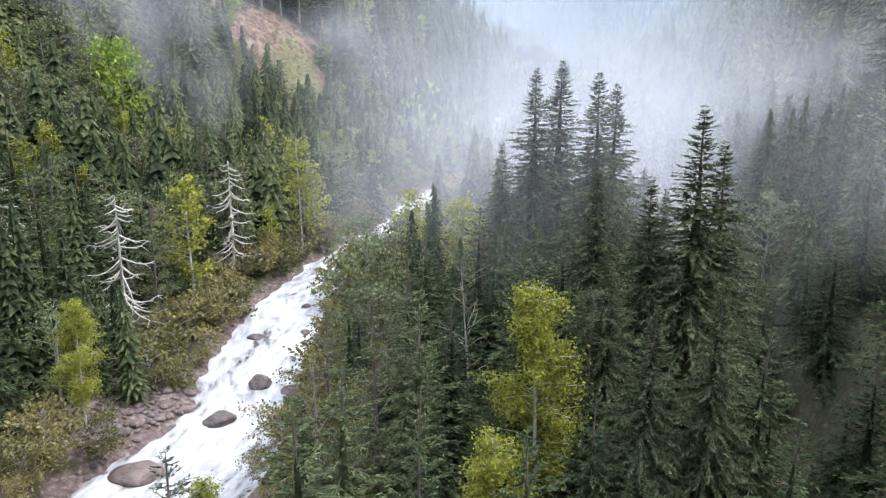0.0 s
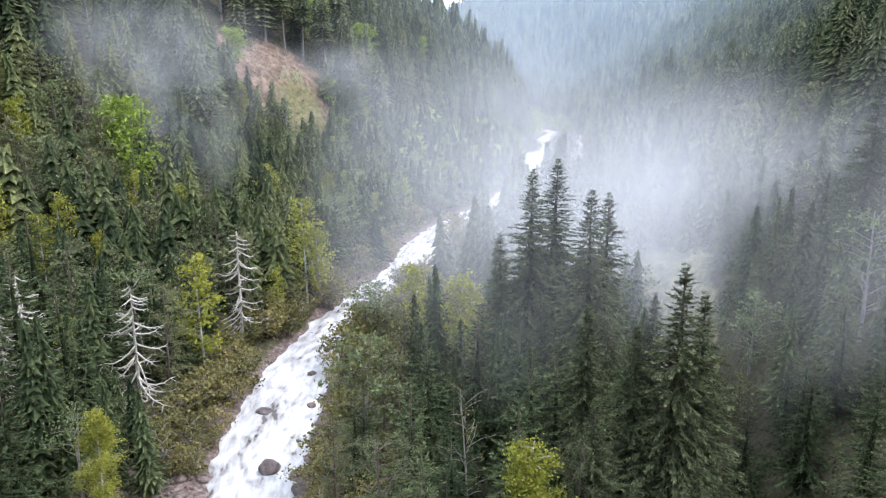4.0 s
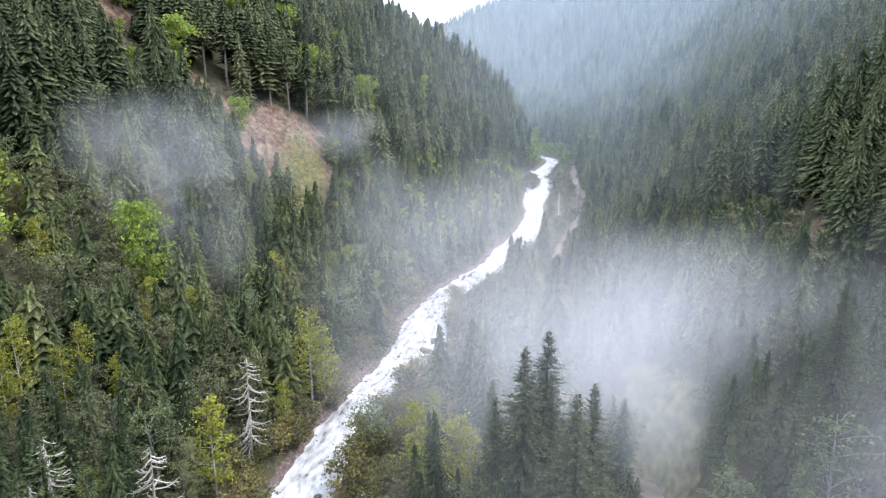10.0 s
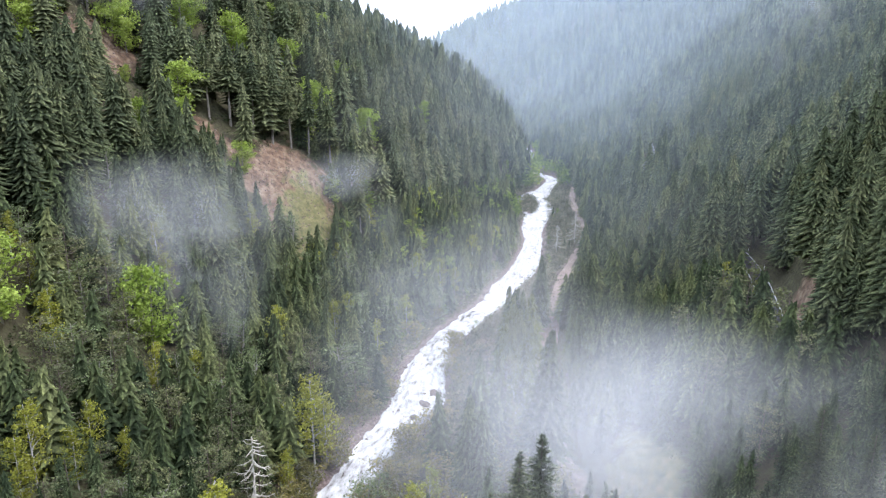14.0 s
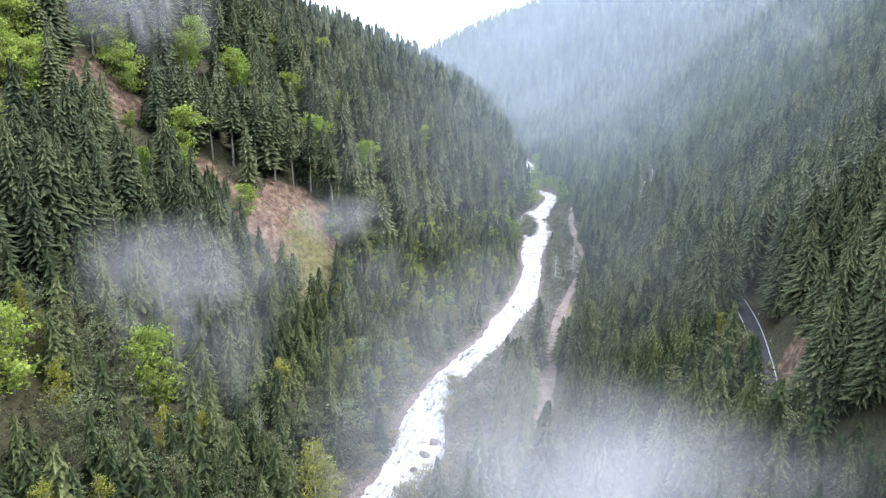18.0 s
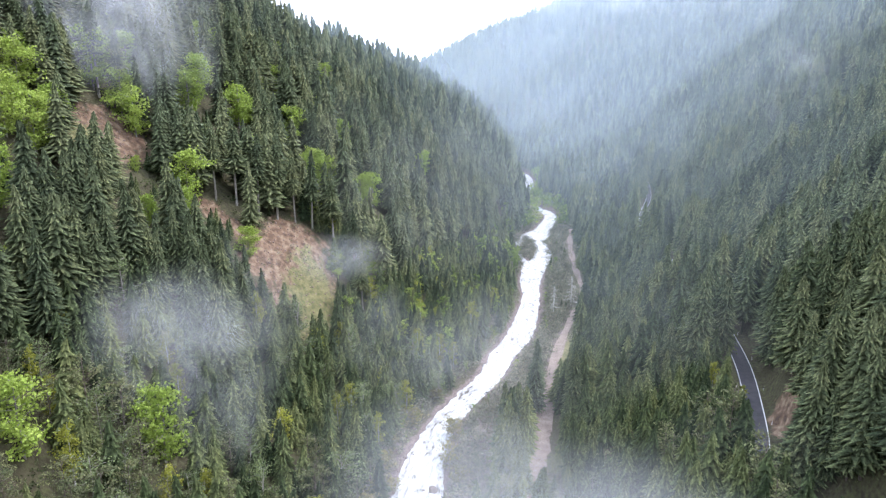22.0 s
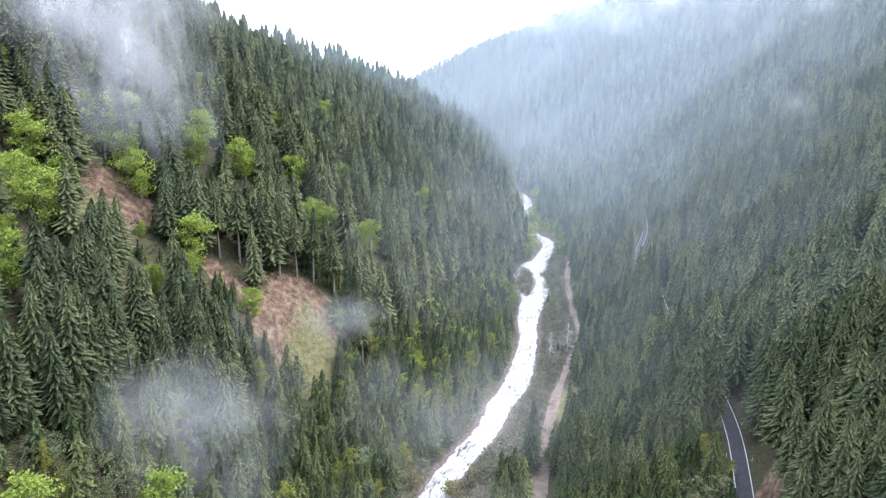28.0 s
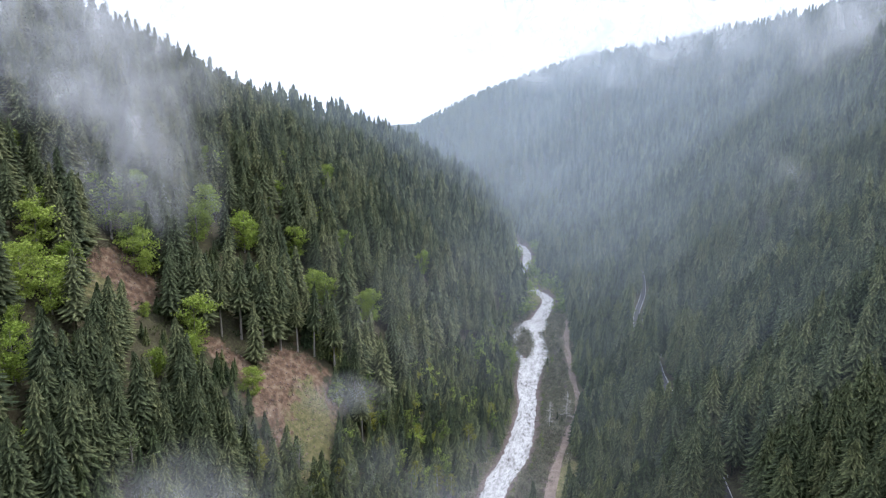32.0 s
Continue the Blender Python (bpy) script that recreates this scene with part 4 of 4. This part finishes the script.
zs_ = ground(xs_, ys_)
reach = np.hypot(xs_, ys_)
LIMIT = {"spruce": 210, "young": 250, "larch": 100, "birch": 45, "beech": 25, "willow": 40, "shrub": 110, "brush": 0}
as_thing = np.zeros(len(xs_), bool)
for key, most in LIMIT.items():
    which = np.flatnonzero(kind == key)
    as_thing[which[np.argsort(reach[which])[:most]]] = True
CLOSE = {"young": "near_young", "larch": "near_young", "birch": "near_birch", "shrub": "near_shrub", "willow": "near_larch"}
for i in np.flatnonzero(as_thing):
    plant(CLOSE.get(kind[i], kind[i]) if reach[i] < 60 else "mid_young" if kind[i] == "young" and reach[i] < 105 else kind[i], xs_[i], ys_[i], high[i], float(zs_[i]) - 0.1)


def wood(name, label, protos, x, y, z, h, mat, seed, lean=0.03, spread=(0.88, 1.2)):
    """Many trees as one piece of woodland: copies of a few cheap shapes."""
    r = np.random.RandomState(seed)
    vs, fs, tones, ends, at = [], [], [], [], 0
    pick = r.randint(0, len(protos), len(x))
    for k, (pv, pf, ph) in enumerate(protos):
        i = np.flatnonzero(pick == k)
        if not len(i):
            continue
        turn, s = r.uniform(0, 6.28, len(i)), h[i] / ph
        w = s * r.uniform(*spread, len(i))
        c, q = np.cos(turn) * w, np.sin(turn) * w
        px, py, pz = pv[:, 0], pv[:, 1], pv[:, 2]
        up = pz * s[:, None]
        v = np.stack([x[i][:, None] + px * c[:, None] - py * q[:, None] + up * r.uniform(-lean, lean, (len(i), 1)),
                      y[i][:, None] + px * q[:, None] + py * c[:, None], z[i][:, None] + up], -1)
        vs.append(v.reshape(-1, 3))
        fs.append((pf[None] + (np.arange(len(i)) * len(pv))[:, None, None] + at).reshape(-1, 3))
        tones.append(np.repeat(r.uniform(0, 1, len(i)), len(pv)))
        # carries each shape's painted inner shade and pale bough ends into the wood
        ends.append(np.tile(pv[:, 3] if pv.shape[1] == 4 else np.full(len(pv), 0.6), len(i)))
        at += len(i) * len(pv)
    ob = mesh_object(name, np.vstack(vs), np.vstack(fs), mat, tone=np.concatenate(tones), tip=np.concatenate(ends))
    return tagged(ob, label, "trees", kind="stuff")


def cheap_spruce(h, radius, layers, points, bare=0.03, stem=True):
    v, f = skirts(R, h, radius, layers, points, bare, 0.84)
    return (*joined([(v, f), trunk(R, h, 0.012 * h, 3)]), h) if stem else (v, f, h)


def cheap_broad(h, spread, count, per, size, start=0.15, stem=True):
    st, tips = limbs(R, h, start, count, spread, 0.5, 0.1)
    leaf = broad_crown(R, tips, per, size, 0.3, 0.45)
    return (*joined([leaf, trunk(R, h, 0.012 * h, 3)]), h) if stem else (*leaf, h)


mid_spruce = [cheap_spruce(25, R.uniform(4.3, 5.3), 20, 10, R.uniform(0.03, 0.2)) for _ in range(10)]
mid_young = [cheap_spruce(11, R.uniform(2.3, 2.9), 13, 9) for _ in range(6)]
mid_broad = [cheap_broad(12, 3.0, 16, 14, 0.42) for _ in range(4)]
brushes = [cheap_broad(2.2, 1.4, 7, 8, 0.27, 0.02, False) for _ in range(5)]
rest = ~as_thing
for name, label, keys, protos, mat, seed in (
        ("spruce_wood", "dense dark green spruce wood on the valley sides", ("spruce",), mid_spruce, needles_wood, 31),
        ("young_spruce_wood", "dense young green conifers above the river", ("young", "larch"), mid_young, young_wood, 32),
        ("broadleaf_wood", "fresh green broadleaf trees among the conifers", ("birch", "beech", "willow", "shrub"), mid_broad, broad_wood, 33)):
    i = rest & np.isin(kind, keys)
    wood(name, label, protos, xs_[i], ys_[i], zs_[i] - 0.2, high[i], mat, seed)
# low brush on the gravel flat between river and track
bx, by, br = scatter(-30, 110, 108, 420, 1.55, 41)
bd = to_line(bx, by, river_line)[0]
near_track = np.abs(to_line(bx, by, track_line)[0])
isle = ((bx - 45.6 - 0.1 * (by - 365)) / 4.2) ** 2 + ((by - 366) / 24) ** 2 < 1
ok = ((bd > 7) & (bd < 21) & (near_track > 2.4) | (bd < -6.5) & (bd > -12) | isle) & (br.uniform(0, 1, len(bx)) < 0.95)
bx, by = bx[ok], by[ok]
wood("brush", "low grey-brown willow brush on the gravel flat", brushes, bx, by, ground(bx, by) - 0.1, np.random.RandomState(5).uniform(0.9, 2.9, len(bx)), brush_leaves, 42)

# undergrowth beneath the near trees
ux, uy, ur = scatter(-52, 46, 28, 112, 3.1, 43)
ud = to_line(ux, uy, river_line)[0]
ok = (np.abs(ud) > half_width(uy) + 3) & (np.abs(to_line(ux, uy, track_line)[0]) > 2.2) & (meadow_at(ux, uy) < 0.6)
ux, uy = ux[ok], uy[ok]
wood("undergrowth", "low green saplings and ferns under the trees", brushes, ux, uy, ground(ux, uy) - 0.1, ur.uniform(0.6, 2.0, len(ux)), young_wood, 44)

vx, vy, vr = scatter(-150, -34, 84, 275, 4.2, 45)
ok = (bare_earth(vx, vy) < 0.6) & (to_line(vx, vy, river_line)[0] < -30) & (np.abs(vx) < 0.68 * vy + 6)
vx, vy = vx[ok], vy[ok]
wood("slope_undergrowth", "low saplings and scrub between the slope's trees", brushes, vx, vy, ground(vx, vy) - 0.1, vr.uniform(0.7, 2.8, len(vx)), young_wood, 46)

# shrubs that crowd the banks
hx, hy, hr = scatter(-45, 60, 34, 190, 2.6, 71)
hd = to_line(hx, hy, river_line)[0]
gravel_at = np.maximum.reduce([blot(hx, hy, *g) for g in GRAVEL])
ok = (np.abs(hd) > half_width(hy) + 0.3) & ((hd < 0) & (hd > -half_width(hy) - 4.5) | (hd > 0) & (hd < half_width(hy) + 4)) & (gravel_at < 0.55 + 0.4 * hr.uniform(0, 1, len(hx))) & (hr.uniform(0, 1, len(hx)) < 0.8) & ((hy < 125) | (hr.uniform(0, 1, len(hx)) < 0.3))
for x, y in zip(hx[ok], hy[ok]):
    plant("near_shrub" if y < 58 else "shrub", x, y, hr.uniform(1.6, 4.8))

# far woods, up the valley
far_spruce = [cheap_spruce(25, R.uniform(5.0, 6.0), 7, 6, 0.0, False) for _ in range(6)]
fx, fy, fr = scatter(-420, 760, 415, 1250, 7.6, 51)
fd = to_line(fx, fy, river_line)[0]
seen = (np.abs(fx - 40) < 0.62 * fy) & (np.abs(fd) > 13) & (meadow_at(fx, fy) < 0.5) & ~((np.abs(to_line(fx, fy, road_line)[0]) < 5) & (fy > 470) & (fy < 486)) & ~((fd < -170) & (fy > 600)) & ~((fd < -280) & (fy > 480)) & ((fy < 750) | (fr.uniform(0, 1, len(fx)) < 0.62))
fx, fy = fx[seen], fy[seen]
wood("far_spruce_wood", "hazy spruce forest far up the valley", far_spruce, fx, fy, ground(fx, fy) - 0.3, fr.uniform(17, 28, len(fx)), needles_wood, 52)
lx, ly, lr = scatter(0, 130, 415, 640, 4.4, 53)
ld = to_line(lx, ly, river_line)[0]
ok = (np.abs(ld) > 7) & (np.abs(ld) < 30)
wood("far_broadleaf_wood", "pale green broadleaf trees by the upper river", brushes, lx[ok], ly[ok], ground(lx[ok], ly[ok]) - 0.2, lr.uniform(2, 7, ok.sum()), broad_wood, 54)

# ---- boulders and stones ----


def boulder_mesh(seed, flat, fine=2):
    bm = bmesh.new()
    bmesh.ops.create_icosphere(bm, subdivisions=fine, radius=1)
    for v in bm.verts:
        v.co *= 1 + 0.35 * noise.noise(v.co * 0.9 + Vector((seed * 7.1, 0, 0))) + 0.13 * noise.noise(v.co * 2.6 + Vector((0, seed * 3.3, 0)))
    # flat broken faces
    cut = random.Random(seed)
    for _ in range(9):
        way, most = Vector((cut.gauss(0, 1), cut.gauss(0, 1), cut.gauss(0, 1))).normalized(), cut.uniform(0.62, 0.85)
        for v in bm.verts:
            v.co -= way * max(0.0, v.co.dot(way) - most)
    for _ in range(fine - 1):
        bmesh.ops.smooth_vert(bm, verts=bm.verts[:], factor=0.5, use_axis_x=True, use_axis_y=True, use_axis_z=True)
    for v in bm.verts:
        v.co *= 1.12 + 0.05 * noise.noise(v.co * 6 + Vector((seed, 0, 0)))
        v.co.z *= flat
    me = bpy.data.meshes.new("boulder")
    bm.to_mesh(me)
    bm.free()
    return me


stones = [boulder_mesh(k, f) for k, f in enumerate((0.6, 0.7, 0.55, 0.8, 0.65, 0.6))]
great = [boulder_mesh(20 + k, f, 4) for k, f in enumerate((0.6, 0.75, 0.55, 0.8))]
for me in stones + great:
    me.materials.append(rock)
dry = [me.copy() for me in stones]
for me in dry:
    me.materials.clear()
    me.materials.append(dry_rock)


def boulder(x, y, size, z, wet=True):
    kit = dry if not wet else great if size > 0.9 else stones
    ob = new("boulder", kit[R.randint(len(kit))])
    ob.matrix_world = pose(x, y, z, R.uniform(-15, 15), R.uniform(-15, 15), R.uniform(0, 360)) @ Matrix.Diagonal((size * R.uniform(0.9, 1.4), size, size * R.uniform(0.8, 1.1), 1))
    tagged(ob, "rounded reddish-grey boulder in the white water" if wet else "rough grey stone on the river bank", "boulder", "boulders of the torrent" if wet else "stones of the bank")


for x, y, s in ((-19.4, 54.6, 1.35), (-21.2, 73.5, 0.95), (-26, 48.6, 0.95), (-23, 46.2, 1.6), (-17.6, 61.3, 1.25), (-13.6, 55, 1.3), (-13.3, 57.5, 1.2), (-14, 60, 1.0),
                (-25.5, 86.5, 1.3), (-17.5, 84, 0.7), (-16.8, 92, 0.6), (-24.5, 60, 0.7), (-16, 75, 0.6), (-4, 136, 1.2), (-2, 141, 1.1), (-6, 130, 1.0)):
    boulder(x, y, s, float(river_z(y)) + 0.05)
sr = np.random.RandomState(61)
for k in range(230):
    i = sr.randint(len(wline))
    if not 35 < wline[i, 1] < 330:
        continue
    off = sr.choice([-1, 1]) * sr.uniform(3.5, 8.5) if sr.uniform() < 0.8 else sr.uniform(-4, 4)
    x, y = wline[i, 0] + tang[i, 1] * off, wline[i, 1] - tang[i, 0] * off
    boulder(x, y, sr.uniform(0.25, 0.75) * (1.0 if abs(off) > 4 else 0.7), max(float(ground(x, y)), float(river_z(y)) - 0.15))
for k in range(440):
    i = sr.randint(len(wline)) if k < 200 else np.searchsorted(wline[:, 1], sr.uniform(44, 66) if k < 400 else sr.uniform(120, 165))
    if not 35 < wline[i, 1] < 210:
        continue
    off = -half_width(wline[i, 1]) - sr.uniform(0.3, 6.5)
    x, y = wline[i, 0] + tang[i, 1] * off, wline[i, 1] - tang[i, 0] * off
    boulder(x, y, sr.uniform(0.14, 0.30) + 0.45 * sr.uniform(0, 1) ** 4, float(ground(x, y)) + 0.03, False)
pv, pf = [], []
bm = bmesh.new()
bmesh.ops.create_icosphere(bm, subdivisions=1, radius=1)
iv, jf = np.array([v.co[:] for v in bm.verts]), np.array([[v.index for v in f.verts] for f in bm.faces])
bm.free()
kx = sr.randint(0, len(wline), 3600)
koff = np.where(sr.uniform(0, 1, 3600) < 0.75, -1, 1) * sr.uniform(5.5, 13, 3600)
px, py = wline[kx, 0] + tang[kx, 1] * koff, wline[kx, 1] - tang[kx, 0] * koff
ok = (py > 35) & (py < 330)
px, py = px[ok], py[ok]
ps = sr.uniform(0.08, 0.32, (len(px), 1, 1)) * sr.uniform(0.6, 1.3, (len(px), 1, 3))
pv = iv[None] * ps * sr.uniform(0.8, 1.15, (len(px), len(iv), 1)) + np.stack([px, py, ground(px, py) + 0.03], -1)[:, None]
tagged(mesh_object("bank_stones", pv.reshape(-1, 3), (jf[None] + (np.arange(len(px)) * len(iv))[:, None, None]).reshape(-1, 3), dry_rock), "reddish grey stones along the river banks", "stones", kind="stuff")

# loose stones and tufts on the bare slopes
qx, qy, qr = scatter(-112, -30, 180, 236, 1.1, 81)
ok = (bare_earth(qx, qy) > 0.5) & (qr.uniform(0, 1, len(qx)) < 0.75)
qx, qy = qx[ok], qy[ok]
qs = qr.uniform(0.08, 0.38, (len(qx), 1, 1)) * qr.uniform(0.6, 1.3, (len(qx), 1, 3))
qv = iv[None] * qs * qr.uniform(0.8, 1.15, (len(qx), len(iv), 1)) + np.stack([qx, qy, ground(qx, qy) + 0.05], -1)[:, None]
tagged(mesh_object("slope_stones", qv.reshape(-1, 3), (jf[None] + (np.arange(len(qx)) * len(iv))[:, None, None]).reshape(-1, 3), dry_rock), "loose reddish stones on the bare slope", "stones", kind="stuff")
tx, ty, tr_ = scatter(-112, -30, 180, 236, 2.0, 82)
ok = (bare_earth(tx, ty) > 0.4) & (tr_.uniform(0, 1, len(tx)) < 0.35)
tx, ty = tx[ok], ty[ok]
wood("slope_tufts", "dry tufts and low scrub on the bare slope", brushes, tx, ty, ground(tx, ty) - 0.1, tr_.uniform(0.4, 1.5, len(tx)), brush_leaves, 83)

# ---- mist ----


def mist(name, label, mat, centre, wide, high, strength, bow=0.0, foot=0.25, peak=0.45, lean=0.0, soft=0.3):
    """A veil of mist, bowed and leaning back, densest inside and fading out to every side."""
    u, v = np.meshgrid(np.linspace(-1, 1, 45), np.linspace(0, 1, 31))
    x = centre[0] + u * wide
    y = centre[1] + bow * u**2 + 2.5 * np.sin(u * 5 + v * 2) + lean * high * (v - 0.5)
    z = centre[2] + v * high
    up = np.where(v < peak, (peak - v) / peak * (1.1 - foot), (v - peak) / (1 - peak))
    torn = 0.22 * waves(u, v, 1.3, int(abs(centre[0] * 7 + centre[1] * 3))) + 0.10 * waves(u, v, 0.6, int(abs(centre[1] * 11)))
    body = (1 - step_up(soft, 1.0, np.sqrt(u**2 + up**2) + torn)) * (1 - step_up(0.8, 1, np.maximum(np.abs(u), np.abs(2 * v - 1))))
    return veil_sheet(name, label, mat, x, y, z, body * strength * step_up(0, 12 if high < 150 else 30, z - ground(x, y)))


def veil_sheet(name, label, mat, x, y, z, dens):
    dens, faces = dens.ravel(), lattice(x.shape[1], x.shape[0])
    faces = faces[dens[faces].max(axis=1) > 0.002]
    kept, faces = np.unique(faces, return_inverse=True)
    points = np.stack([x, y, z], -1).reshape(-1, 3)
    return tagged(mesh_object(name, points[kept], faces.reshape(-1, 4), mat, smooth=True, veil=dens[kept]), label, "mist", kind="stuff")


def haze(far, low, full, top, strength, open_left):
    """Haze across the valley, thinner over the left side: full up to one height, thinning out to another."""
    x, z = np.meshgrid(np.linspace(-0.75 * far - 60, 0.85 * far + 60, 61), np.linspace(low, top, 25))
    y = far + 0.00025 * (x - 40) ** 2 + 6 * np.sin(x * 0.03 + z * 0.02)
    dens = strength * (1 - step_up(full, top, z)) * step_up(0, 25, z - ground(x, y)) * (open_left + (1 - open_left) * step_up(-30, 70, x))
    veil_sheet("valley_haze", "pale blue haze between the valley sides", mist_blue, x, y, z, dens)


FLOOR_MIST = "bank of white mist lying over the valley floor"
for k in range(8):
    mist("mist_bank", FLOOR_MIST, mist_white, (29 + 3 * (k % 3), 73 + 3.5 * k, -6), 38 + 3 * (k % 2), (48 if k < 4 else 43) + 2 * (k % 3), 0.14 - 0.01 * k, bow=4, peak=0.55, lean=0.15)
SPRUCE_MIST = "thin white mist round the tall spruces"
for k in range(4):
    mist("mist_bank", SPRUCE_MIST, mist_white, (55 + 2 * k, 44 + 6 * k, -4), 34, 58, 0.17, bow=3, peak=0.5)
mist("mist_bank", SPRUCE_MIST, mist_white, (16, 52, 12), 26, 32, 0.07, peak=0.5)
for far in (104, 112):
    mist("mist_bank", FLOOR_MIST, mist_white, (62, far, 0), 40, 40, 0.03, bow=8, peak=0.55)
for far in (150, 190):
    mist("mist_bank", FLOOR_MIST, mist_white, (60, far, 8), 70, 44, 0.03, bow=10, peak=0.5)
for far in (92, 98, 104):
    mist("mist_bank", FLOOR_MIST, mist_white, (4, far, -4), 32, 54, 0.10, bow=3, peak=0.6)
for far in (165, 174, 182):
    mist("mist_bank", FLOOR_MIST, mist_thin, (2, far, -6), 38, 50, 0.09, peak=0.5)
for far in (232, 244):
    mist("mist_bank", FLOOR_MIST, mist_thin, (-8, far, 22), 56, 74, 0.045, peak=0.5)
WISP = "wisp of white mist drifting through the spruces"
for k in range(4):
    mist("mist_wisp", WISP, mist_puff, (-58 + 2 * (k % 2), 122 + 5 * k, 14), 22 + 3 * k, 45, 0.18, peak=0.65, lean=0.2, soft=0.1)
mist("mist_wisp", WISP, mist_puff, (-56, 172, 26), 40, 34, 0.14, peak=0.5, soft=0.1)
for k in range(2):
    mist("mist_wisp", WISP, mist_puff, (-31, 198 + 4 * k, 34), 18, 17, 0.2, peak=0.5, soft=0.1)
for k in range(4):
    mist("mist_wisp", WISP, mist_puff, (-101 + 2 * k, 204 + 4 * k, 84), 30, 70, 0.27, peak=0.5, soft=0.1)
for k in range(4):
    mist("mist_wisp", WISP, mist_puff, (-118 + 8 * k, 200 + 8 * k, 122), 74, 90, 0.32, peak=0.5, soft=0.2)
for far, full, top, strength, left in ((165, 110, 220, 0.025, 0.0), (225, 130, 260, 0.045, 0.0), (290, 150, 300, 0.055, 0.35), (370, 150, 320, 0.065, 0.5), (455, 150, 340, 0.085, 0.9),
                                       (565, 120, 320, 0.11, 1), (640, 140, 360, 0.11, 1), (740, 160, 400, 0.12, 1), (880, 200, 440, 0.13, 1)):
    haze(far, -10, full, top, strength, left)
mist("mist_wisp", WISP, mist_puff, (160, 331, 70), 34, 56, 0.15, peak=0.5, soft=0.05)
for k in range(3):
    mist("cloud", "torn white cloud along the far crest", mist_torn, (110 + 30 * k, 660 + 20 * k, 150), 230, 120, 0.45, peak=0.6)
for k in range(4):
    mist("cloud", "low grey cloud resting on the mountain side", mist_torn, (400, 500 + 25 * k, 100), 265, 280, 0.36, peak=0.65)
